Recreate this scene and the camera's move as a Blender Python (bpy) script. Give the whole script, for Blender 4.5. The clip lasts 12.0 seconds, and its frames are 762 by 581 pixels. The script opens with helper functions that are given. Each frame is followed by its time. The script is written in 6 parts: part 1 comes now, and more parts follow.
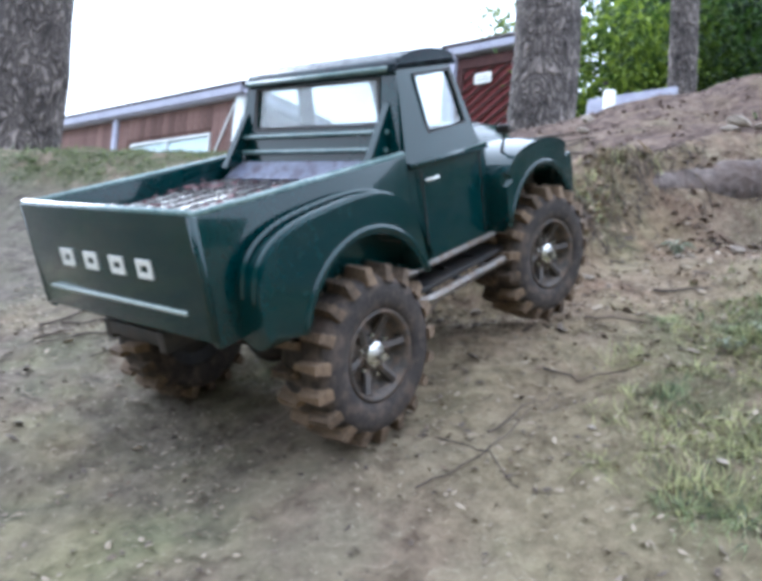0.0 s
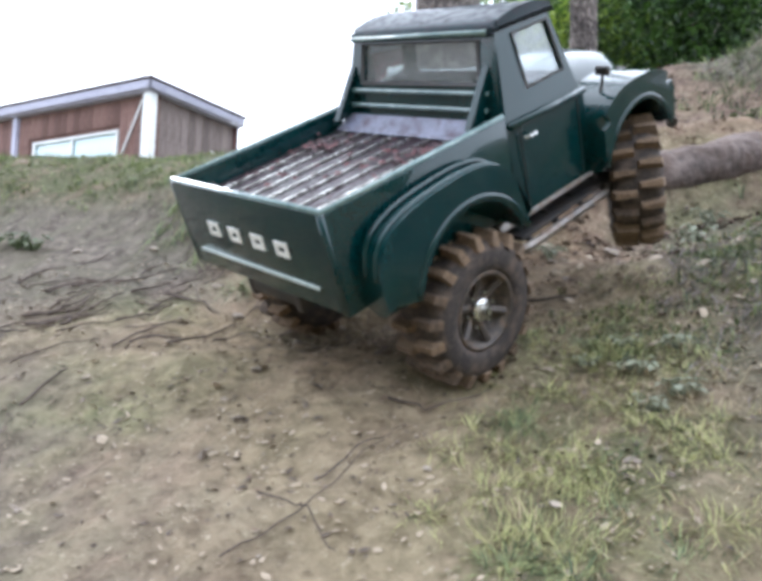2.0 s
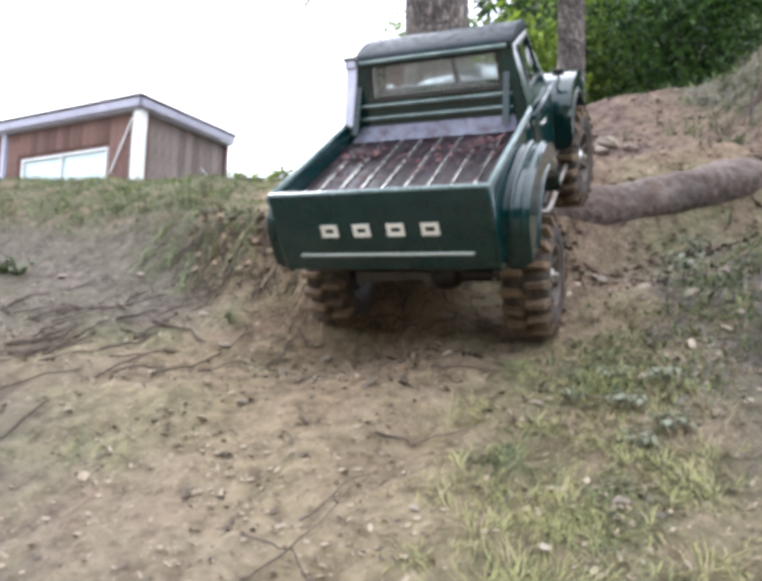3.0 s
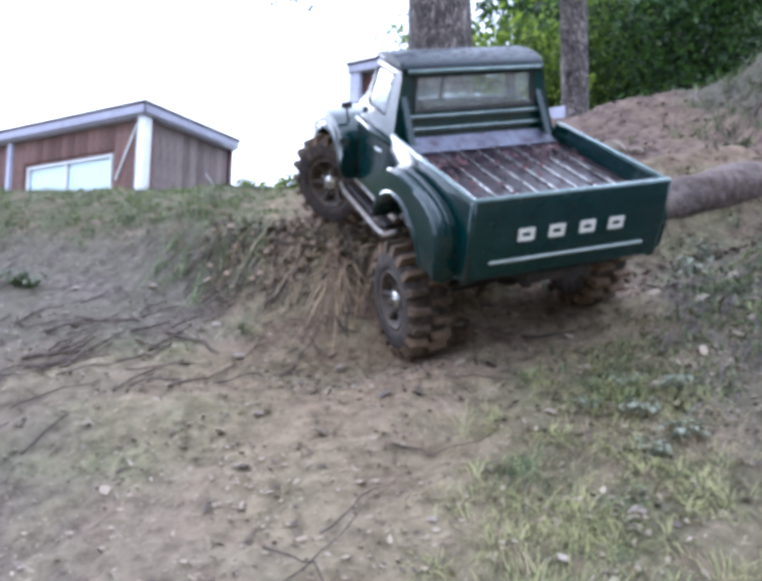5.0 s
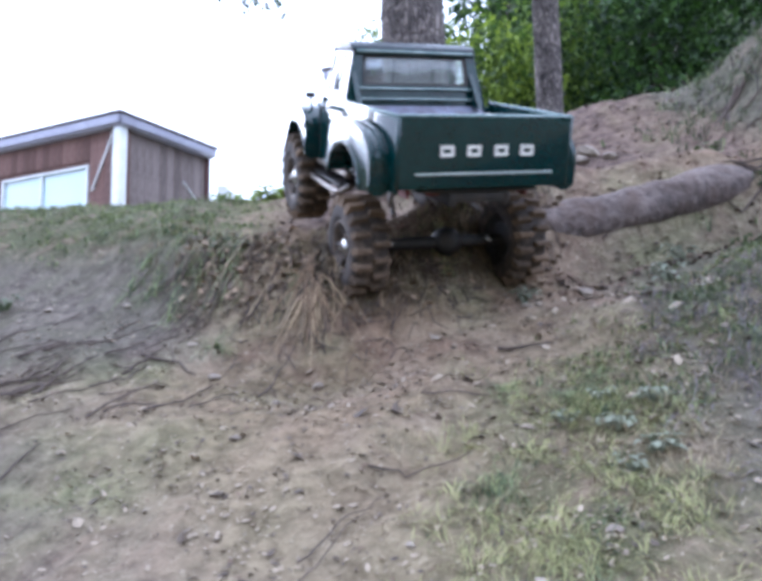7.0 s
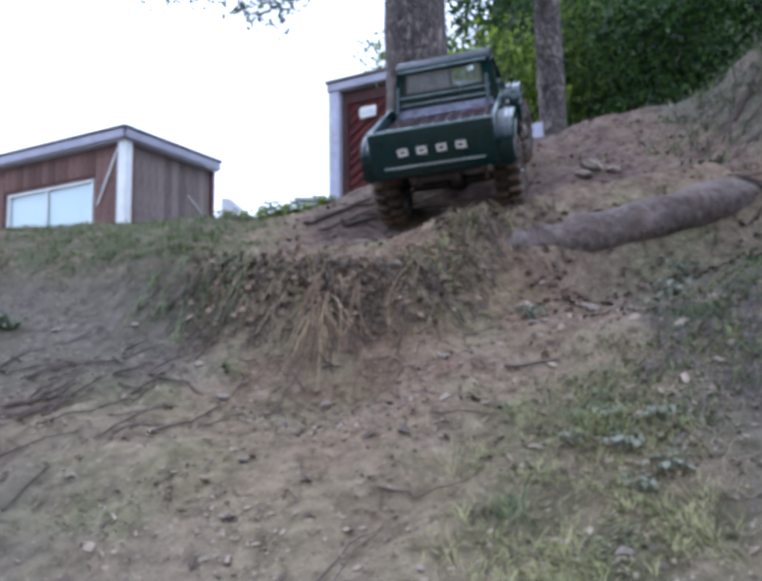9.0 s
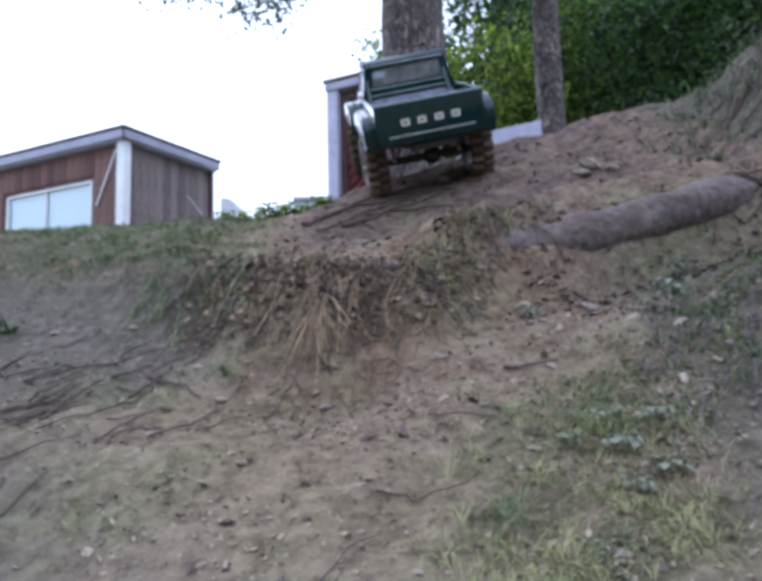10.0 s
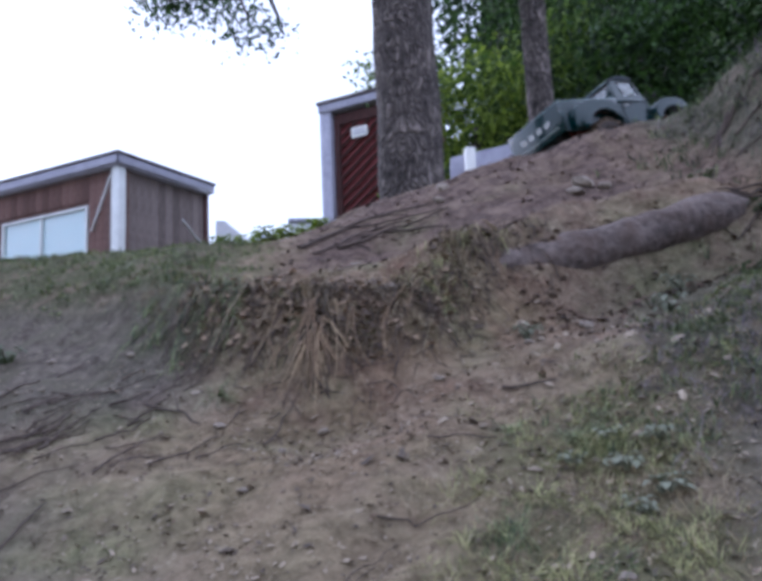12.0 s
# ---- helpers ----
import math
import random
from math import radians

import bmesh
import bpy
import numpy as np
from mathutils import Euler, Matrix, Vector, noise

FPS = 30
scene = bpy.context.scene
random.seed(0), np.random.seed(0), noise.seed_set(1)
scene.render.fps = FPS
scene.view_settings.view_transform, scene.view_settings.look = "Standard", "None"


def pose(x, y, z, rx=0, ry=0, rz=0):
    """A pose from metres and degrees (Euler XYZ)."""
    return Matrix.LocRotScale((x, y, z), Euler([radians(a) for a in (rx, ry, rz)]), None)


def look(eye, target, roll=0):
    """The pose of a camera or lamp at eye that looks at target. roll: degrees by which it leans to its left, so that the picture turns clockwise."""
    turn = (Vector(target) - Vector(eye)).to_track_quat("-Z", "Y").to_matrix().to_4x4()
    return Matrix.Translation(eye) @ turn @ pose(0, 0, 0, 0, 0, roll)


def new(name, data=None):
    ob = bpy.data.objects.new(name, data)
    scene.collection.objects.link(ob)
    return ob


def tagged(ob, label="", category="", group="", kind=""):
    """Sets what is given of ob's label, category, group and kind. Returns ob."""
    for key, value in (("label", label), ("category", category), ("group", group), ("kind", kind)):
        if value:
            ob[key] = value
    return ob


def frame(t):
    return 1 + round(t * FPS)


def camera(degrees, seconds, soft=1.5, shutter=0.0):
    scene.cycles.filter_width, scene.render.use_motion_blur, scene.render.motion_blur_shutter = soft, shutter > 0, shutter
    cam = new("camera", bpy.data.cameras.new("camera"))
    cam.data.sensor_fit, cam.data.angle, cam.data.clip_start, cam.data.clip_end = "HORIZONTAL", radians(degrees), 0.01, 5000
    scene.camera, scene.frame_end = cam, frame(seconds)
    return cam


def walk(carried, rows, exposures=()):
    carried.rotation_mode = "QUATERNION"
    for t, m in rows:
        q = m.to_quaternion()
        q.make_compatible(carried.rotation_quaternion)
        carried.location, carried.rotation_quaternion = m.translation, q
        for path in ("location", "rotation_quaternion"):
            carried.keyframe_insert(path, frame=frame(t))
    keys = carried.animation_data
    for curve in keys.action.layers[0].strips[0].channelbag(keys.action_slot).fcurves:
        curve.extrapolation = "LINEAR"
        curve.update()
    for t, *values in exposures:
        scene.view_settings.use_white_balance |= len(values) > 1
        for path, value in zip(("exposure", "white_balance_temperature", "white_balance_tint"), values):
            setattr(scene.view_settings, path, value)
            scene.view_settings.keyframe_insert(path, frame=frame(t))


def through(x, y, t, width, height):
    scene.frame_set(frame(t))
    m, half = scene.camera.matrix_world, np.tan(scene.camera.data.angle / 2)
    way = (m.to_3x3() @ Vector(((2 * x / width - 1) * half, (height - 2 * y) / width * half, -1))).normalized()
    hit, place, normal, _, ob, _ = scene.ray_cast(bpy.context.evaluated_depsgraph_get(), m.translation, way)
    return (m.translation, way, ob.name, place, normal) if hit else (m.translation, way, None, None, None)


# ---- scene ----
cam = camera(55.9, 12.0, soft=4.5, shutter=0.3)
METRES, EYE, TILT, LEAN, TURN = 0.19, 0.2, 0.0, 0.0, 0.0
ROWS = [
    (0.0, 0.0, 0.0, 0.0, -0.33, 4.13, -4.51),
    (0.5, 0.0643, 0.0849, 0.0107, -2.57, 3.47, -4.04),
    (1.0, 0.183, 0.1269, 0.0767, -3.84, 3.67, -3.0),
    (1.5, 0.2699, 0.1909, 0.1121, -5.31, 3.72, -2.51),
    (2.0, 0.3509, 0.2201, 0.1588, -6.01, 3.94, -2.06),
    (2.5, 0.4025, 0.2698, 0.2095, -7.51, 4.99, -1.86),
    (3.0, 0.3609, 0.2384, 0.2206, -6.81, 5.31, -2.04),
    (5.0, 0.3229, 0.2056, 0.2558, -6.32, 5.46, -1.3),
    (5.5, 0.3576, 0.2062, 0.2797, -6.28, 5.34, -0.51),
    (6.0, 0.3641, 0.2166, 0.3024, -7.28, 5.98, -0.15),
    (6.5, 0.3751, 0.2268, 0.3089, -7.87, 5.79, 0.24),
    (7.0, 0.3591, 0.2142, 0.3207, -7.56, 5.74, 0.43),
    (9.0, 0.3468, 0.1934, 0.3606, -7.14, 6.6, 0.85),
    (9.5, 0.3744, 0.2103, 0.3796, -7.24, 6.25, 1.46),
    (10.0, 0.3593, 0.199, 0.3762, -7.09, 6.49, 1.28),
    (10.5, 0.3647, 0.1988, 0.3752, -6.96, 6.6, 1.22),
    (11.0, 0.3568, 0.1962, 0.3823, -7.23, 6.72, 1.4),
    (11.5, 0.3667, 0.1968, 0.3912, -7.1, 6.83, 1.71),
    (12.0, 0.3554, 0.1906, 0.3926, -7.24, 8.02, 2.43),
]
walk(cam, [(t, pose(0, 0, EYE, TILT, LEAN, TURN) @ pose(METRES * x, METRES * y, METRES * z, 90 + pitch, roll, yaw)) for t, x, y, z, yaw, pitch, roll in ROWS],
     exposures=[(0.0, 1.14, 5420, 10), (1.5, 1.2, 5700, 11), (3.0, 1.25, 6200, 14), (5.0, 1.06, 5330, 18), (6.5, 1.03, 5230, 18), (7.2, 1.03, 5230, 18), (9.0, 0.44, 5270, 18), (10.0, 0.38, 5270, 18), (10.6, 0.1, 5300, 20), (12.0, 0.02, 5250, 22)])

# ---- light: bright overcast sky, weak wide sun from the left ----
world = bpy.data.worlds.new("world")
scene.world = world
world.use_nodes = True
wn, wl = world.node_tree.nodes, world.node_tree.links
sky = wn.new("ShaderNodeTexSky")
sky.sky_type = "NISHITA"
sky.sun_disc = False
sky.sun_elevation, sky.sun_rotation = radians(28), radians(-32)
dim = wn.new("ShaderNodeMixRGB")
dim.blend_type = "MULTIPLY"
dim.inputs["Fac"].default_value = 1.0
dim.inputs["Color2"].default_value = (0.1, 0.1, 0.1, 1)
cloud = wn.new("ShaderNodeMixRGB")
cloud.inputs["Fac"].default_value = 0.85
# an overcast sky: brightest overhead, darker towards the horizon
where, split, climb, tone = wn.new("ShaderNodeTexCoord"), wn.new("ShaderNodeSeparateXYZ"), wn.new("ShaderNodeMapRange"), wn.new("ShaderNodeMixRGB")
climb.interpolation_type = "SMOOTHSTEP"
climb.inputs["From Min"].default_value, climb.inputs["From Max"].default_value = 0.3, 0.9
tone.inputs["Color1"].default_value, tone.inputs["Color2"].default_value = (1.3, 1.35, 1.43, 1), (1.9, 1.95, 2.04, 1)
wl.new(where.outputs["Generated"], split.inputs["Vector"])
wl.new(split.outputs["Z"], climb.inputs["Value"])
wl.new(climb.outputs["Result"], tone.inputs["Fac"])
wl.new(tone.outputs["Color"], cloud.inputs["Color2"])
wl.new(sky.outputs["Color"], dim.inputs["Color1"])
wl.new(dim.outputs["Color"], cloud.inputs["Color1"])
wl.new(cloud.outputs["Color"], wn["Background"].inputs["Color"])
wn["Background"].inputs["Strength"].default_value = 1.0

sun = new("sun", bpy.data.lights.new("sun", "SUN"))
sun.data.energy, sun.data.angle, sun.data.color = 1.1, radians(28), (1.0, 0.97, 0.93)
sun.matrix_world = look((-5, 8.0, 5.0), (0, 0, 0))


# ---- materials ----
def material(name, low, high, rough=0.8, metal=0.0, scale=20.0, fine=8.0, bump=0.3, depth=0.002, coat=0.0, dust=None, dust_amount=0.0, island=0.0, random_tint=0.0, space="Object", stretch=1.0):
    """Two-scale noise between two colours, with fine relief; dust lies in a second noise."""
    m = bpy.data.materials.new(name)
    m.use_nodes = True
    n, l = m.node_tree.nodes, m.node_tree.links
    bsdf = n["Principled BSDF"]
    co = n.new("ShaderNodeTexCoord")
    big = n.new("ShaderNodeTexNoise")
    big.inputs["Scale"].default_value, big.inputs["Detail"].default_value = scale, 6
    small = n.new("ShaderNodeTexNoise")
    small.inputs["Scale"].default_value, small.inputs["Detail"].default_value = scale * fine, 4
    grain = n.new("ShaderNodeMapping")
    grain.inputs["Scale"].default_value = (1, 1, stretch)
    l.new(co.outputs[space], grain.inputs["Vector"])
    l.new(grain.outputs["Vector"], big.inputs["Vector"])
    l.new(grain.outputs["Vector"], small.inputs["Vector"])
    add = n.new("ShaderNodeMath")
    add.operation = "MULTIPLY_ADD"
    add.inputs[1].default_value = 0.55
    l.new(small.outputs["Fac"], add.inputs[0])
    half = n.new("ShaderNodeMath")
    half.operation = "MULTIPLY"
    half.inputs[1].default_value = 0.55
    l.new(big.outputs["Fac"], half.inputs[0])
    l.new(half.outputs[0], add.inputs[2])
    value = add.outputs[0]
    if island or random_tint:
        src = n.new("ShaderNodeNewGeometry").outputs["Random Per Island"] if island else n.new("ShaderNodeObjectInfo").outputs["Random"]
        more = n.new("ShaderNodeMath")
        more.operation = "MULTIPLY_ADD"
        more.inputs[1].default_value = island or random_tint
        l.new(src, more.inputs[0])
        off = n.new("ShaderNodeMath")
        off.operation = "SUBTRACT"
        off.inputs[1].default_value = (island or random_tint) / 2
        l.new(value, off.inputs[0])
        l.new(off.outputs[0], more.inputs[2])
        value = more.outputs[0]
    rampn = n.new("ShaderNodeValToRGB")
    rampn.color_ramp.elements[0].position, rampn.color_ramp.elements[1].position = 0.36, 0.72
    rampn.color_ramp.elements[0].color, rampn.color_ramp.elements[1].color = (*low, 1), (*high, 1)
    l.new(value, rampn.inputs["Fac"])
    colour = rampn.outputs["Color"]
    if dust:
        dn = n.new("ShaderNodeTexNoise")
        dn.inputs["Scale"].default_value, dn.inputs["Detail"].default_value = scale * 2.7, 8
        l.new(co.outputs[space], dn.inputs["Vector"])
        dr = n.new("ShaderNodeMapRange")
        dr.inputs["From Min"].default_value, dr.inputs["From Max"].default_value = 0.45, 0.7
        dr.inputs["To Max"].default_value = dust_amount
        l.new(dn.outputs["Fac"], dr.inputs["Value"])
        mix = n.new("ShaderNodeMixRGB")
        mix.inputs["Color2"].default_value = (*dust, 1)
        l.new(dr.outputs["Result"], mix.inputs["Fac"])
        l.new(colour, mix.inputs["Color1"])
        colour = mix.outputs["Color"]
        rr = n.new("ShaderNodeMapRange")
        rr.inputs["To Min"].default_value, rr.inputs["To Max"].default_value = rough, 0.9
        l.new(dr.outputs["Result"], rr.inputs["Value"])
        l.new(rr.outputs["Result"], bsdf.inputs["Roughness"])
    else:
        bsdf.inputs["Roughness"].default_value = rough
    l.new(colour, bsdf.inputs["Base Color"])
    bsdf.inputs["Metallic"].default_value = metal
    bsdf.inputs["Coat Weight"].default_value = coat
    bsdf.inputs["Coat Roughness"].default_value = 0.08
    if bump:
        b = n.new("ShaderNodeBump")
        b.inputs["Strength"].default_value, b.inputs["Distance"].default_value = bump, depth
        l.new(value, b.inputs["Height"])
        l.new(b.outputs["Normal"], bsdf.inputs["Normal"])
    return m


def leaf_material(name, low, high, island=0.9, through=0.35):
    m = material(name, low, high, rough=0.6, scale=3, bump=0, island=island)
    n, l = m.node_tree.nodes, m.node_tree.links
    bsdf = n["Principled BSDF"]
    tr = n.new("ShaderNodeBsdfTranslucent")
    l.new(bsdf.inputs["Base Color"].links[0].from_socket, tr.inputs["Color"])
    mix = n.new("ShaderNodeMixShader")
    mix.inputs["Fac"].default_value = through
    l.new(bsdf.outputs[0], mix.inputs[1])
    l.new(tr.outputs[0], mix.inputs[2])
    l.new(mix.outputs[0], n["Material Output"].inputs["Surface"])
    return m


def glass_material(name, tint=(0.85, 0.9, 0.9), rough=0.03, dust=0.0):
    m = bpy.data.materials.new(name)
    m.use_nodes = True
    n, l = m.node_tree.nodes, m.node_tree.links
    clear, gloss, mix, fres, power = n.new("ShaderNodeBsdfTransparent"), n.new("ShaderNodeBsdfGlossy"), n.new("ShaderNodeMixShader"), n.new("ShaderNodeLayerWeight"), n.new("ShaderNodeMath")
    clear.inputs["Color"].default_value = (*tint, 1)
    gloss.inputs["Roughness"].default_value = rough
    power.operation = "MULTIPLY_ADD"
    power.inputs[1].default_value, power.inputs[2].default_value = 0.35, 0.05
    fres.inputs["Blend"].default_value = 0.3
    l.new(fres.outputs["Facing"], power.inputs[0])
    l.new(power.outputs[0], mix.inputs["Fac"])
    l.new(clear.outputs[0], mix.inputs[1])
    l.new(gloss.outputs[0], mix.inputs[2])
    out = mix.outputs[0]
    if dust:
        # a pale film painted in for reflected sky; catches and passes light, uneven over the pane
        co, film, much, haze, over = n.new("ShaderNodeTexCoord"), n.new("ShaderNodeTexNoise"), n.new("ShaderNodeMapRange"), n.new("ShaderNodeBsdfTranslucent"), n.new("ShaderNodeMixShader")
        lit, both = n.new("ShaderNodeBsdfDiffuse"), n.new("ShaderNodeMixShader")
        film.inputs["Scale"].default_value, film.inputs["Detail"].default_value = 45, 5
        much.inputs["From Min"].default_value, much.inputs["From Max"].default_value = 0.3, 0.7
        much.inputs["To Min"].default_value, much.inputs["To Max"].default_value = dust * 0.6, dust * 1.2
        haze.inputs["Color"].default_value = lit.inputs["Color"].default_value = (0.62, 0.64, 0.66, 1)
        l.new(co.outputs["Object"], film.inputs["Vector"])
        l.new(film.outputs["Fac"], much.inputs["Value"])
        l.new(much.outputs["Result"], over.inputs["Fac"])
        l.new(haze.outputs[0], both.inputs[1])
        l.new(lit.outputs[0], both.inputs[2])
        l.new(out, over.inputs[1])
        l.new(both.outputs[0], over.inputs[2])
        out = over.outputs[0]
    l.new(out, n["Material Output"].inputs["Surface"])
    return m


def ground_material():
    """Trodden dirt, red-brown on the track, pale grey-tan below, mossy where grass grows."""
    m = bpy.data.materials.new("bank_earth")
    m.use_nodes = True
    n, l = m.node_tree.nodes, m.node_tree.links
    bsdf = n["Principled BSDF"]
    bsdf.inputs["Roughness"].default_value = 0.95
    bsdf.inputs["Specular IOR Level"].default_value = 0.15
    co = n.new("ShaderNodeTexCoord")

    def noise_of(scale, detail=6, rough=0.6):
        t = n.new("ShaderNodeTexNoise")
        t.inputs["Scale"].default_value, t.inputs["Detail"].default_value, t.inputs["Roughness"].default_value = scale, detail, rough
        l.new(co.outputs["Object"], t.inputs["Vector"])
        return t.outputs["Fac"]

    def mixed(fac, a, b):
        x = n.new("ShaderNodeMixRGB")
        l.new(fac, x.inputs["Fac"])
        for sock, c in ((x.inputs["Color1"], a), (x.inputs["Color2"], b)):
            if isinstance(c, tuple):
                sock.default_value = (*c, 1)
            else:
                l.new(c, sock)
        return x.outputs["Color"]

    def between(fac, a, b):
        r = n.new("ShaderNodeMapRange")
        r.inputs["From Min"].default_value, r.inputs["From Max"].default_value = a, b
        l.new(fac, r.inputs["Value"])
        return r.outputs["Result"]

    def zone(name):
        a = n.new("ShaderNodeAttribute")
        a.attribute_name = name
        return a.outputs["Fac"]

    fine, mid, clump, wide = noise_of(170, 8, 0.7), noise_of(60, 6, 0.65), noise_of(19, 6, 0.65), noise_of(6, 4)
    brown = mixed(between(mid, 0.36, 0.64), (0.109, 0.076, 0.055), (0.289, 0.218, 0.156))
    tan = mixed(between(fine, 0.36, 0.64), (0.202, 0.164, 0.113), (0.378, 0.323, 0.231))
    olive = mixed(between(mid, 0.34, 0.66), (0.115, 0.118, 0.06), (0.28, 0.275, 0.15))
    dirt = mixed(between(clump, 0.42, 0.6), brown, tan)
    dirt = mixed(between(wide, 0.45, 0.6), dirt, olive)
    dirt = mixed(between(noise_of(2.6, 3), 0.48, 0.62), dirt, mixed(between(mid, 0.35, 0.65), (0.164, 0.13, 0.082), (0.336, 0.275, 0.18)))
    red = mixed(between(mid, 0.32, 0.68), (0.094, 0.054, 0.038), (0.279, 0.174, 0.119))
    red = mixed(between(clump, 0.5, 0.66), red, (0.323, 0.225, 0.162))
    col = mixed(zone("track"), dirt, red)
    grey = mixed(between(mid, 0.35, 0.65), (0.061, 0.054, 0.049), (0.18, 0.157, 0.139))
    grey = mixed(between(clump, 0.45, 0.62), grey, (0.11, 0.105, 0.08))
    col = mixed(zone("grey"), col, grey)
    upper = mixed(between(mid, 0.34, 0.66), (0.055, 0.04, 0.036), (0.178, 0.13, 0.113))
    upper = mixed(between(clump, 0.5, 0.64), upper, (0.205, 0.15, 0.125))
    col = mixed(zone("upper"), col, upper)
    moss = mixed(between(fine, 0.35, 0.65), (0.05, 0.058, 0.027), (0.165, 0.172, 0.085))
    moss = mixed(between(clump, 0.48, 0.6), moss, brown)
    col = mixed(zone("grass"), col, moss)
    specks = mixed(between(fine, 0.6, 0.68), col, (0.42, 0.36, 0.27))
    dark = mixed(between(noise_of(75, 5, 0.75), 0.37, 0.28), specks, (0.06, 0.045, 0.034))
    l.new(dark, bsdf.inputs["Base Color"])
    b = n.new("ShaderNodeBump")
    b.inputs["Strength"].default_value, b.inputs["Distance"].default_value = 0.8, 0.007
    both = n.new("ShaderNodeMath")
    both.operation = "MULTIPLY_ADD"
    both.inputs[1].default_value = 2.2
    l.new(mid, both.inputs[0])
    l.new(fine, both.inputs[2])
    l.new(both.outputs[0], b.inputs["Height"])
    l.new(b.outputs["Normal"], bsdf.inputs["Normal"])
    return m


PAINT = material("green_paint", (0.0004, 0.016, 0.018), (0.0008, 0.027, 0.029), rough=0.16, scale=30, bump=0.02, coat=0.5, dust=(0.03, 0.05, 0.045), dust_amount=0.08)
PAINT.node_tree.nodes["Principled BSDF"].inputs["Specular IOR Level"].default_value = 0.25
PAINT.node_tree.nodes["Principled BSDF"].inputs["Coat Roughness"].default_value = 0.03
# the sky highlight along rails and rolled edges is put into this pale colour
EDGE = material("edge_highlight_paint", (0.05, 0.11, 0.11), (0.2, 0.27, 0.26), rough=0.25, scale=60, bump=0.05, coat=0.5)
ROOF_PAINT = material("dusty_green_paint", (0.003, 0.012, 0.018), (0.006, 0.02, 0.026), rough=0.35, scale=60, bump=0.06, coat=0.12, dust=(0.04, 0.028, 0.036), dust_amount=0.6)
ROOF_PAINT.node_tree.nodes["Principled BSDF"].inputs["Specular IOR Level"].default_value = 0.15
WHITE = material("white_paint", (0.7, 0.7, 0.68), (0.85, 0.85, 0.82), rough=0.5, scale=40, bump=0.1)
CHROME = material("worn_chrome", (0.5, 0.5, 0.48), (0.75, 0.75, 0.72), rough=0.22, metal=1.0, scale=60, bump=0.1, dust=(0.2, 0.13, 0.08), dust_amount=0.4)
TRIM = material("pale_trim", (0.35, 0.42, 0.4), (0.55, 0.6, 0.58), rough=0.35, scale=60, bump=0.1)
BLACK = material("black_plastic", (0.006, 0.006, 0.007), (0.02, 0.019, 0.019), rough=0.5, scale=40, bump=0.2, dust=(0.1, 0.065, 0.045), dust_amount=0.25)
STEEL = material("dusty_steel", (0.12, 0.11, 0.105), (0.3, 0.28, 0.26), rough=0.4, metal=0.8, scale=50, bump=0.2, dust=(0.22, 0.15, 0.1), dust_amount=0.8)
RUBBER = material("muddy_rubber", (0.012, 0.01, 0.01), (0.055, 0.043, 0.037), rough=0.85, scale=45, bump=0.4, dust=(0.13, 0.092, 0.07), dust_amount=0.65)
MUD = material("mud_caked_rubber", (0.04, 0.028, 0.02), (0.2, 0.135, 0.085), rough=0.9, scale=60, bump=0.6, random_tint=0.25)
RIM = material("dirty_rim", (0.03, 0.026, 0.024), (0.09, 0.075, 0.065), rough=0.5, metal=0.4, scale=60, bump=0.2, dust=(0.2, 0.14, 0.1), dust_amount=0.7)
PLANK = material("dark_bed_plank", (0.006, 0.004, 0.006), (0.024, 0.014, 0.019), rough=0.34, scale=60, bump=0.2, random_tint=0.3, dust=(0.042, 0.021, 0.025), dust_amount=0.6)
PLANK.node_tree.nodes["Principled BSDF"].inputs["Specular IOR Level"].default_value = 0.3
PANEL = material("grey_bulkhead", (0.09, 0.095, 0.14), (0.17, 0.18, 0.25), rough=0.45, scale=40, bump=0.1, dust=(0.06, 0.035, 0.04), dust_amount=0.75)
LINER = material("red_fender_liner", (0.12, 0.012, 0.012), (0.22, 0.03, 0.025), rough=0.6, scale=40, bump=0.2, dust=(0.1, 0.06, 0.04), dust_amount=0.7)
GLASS = glass_material("window_glass", (0.9, 0.93, 0.93))
# dust sets how strongly the reflected sky is painted on the pane
SKY_HAZED_GLASS = glass_material("sky_hazed_clear_plastic", (0.9, 0.93, 0.93), dust=0.15)
EARTH = ground_material()
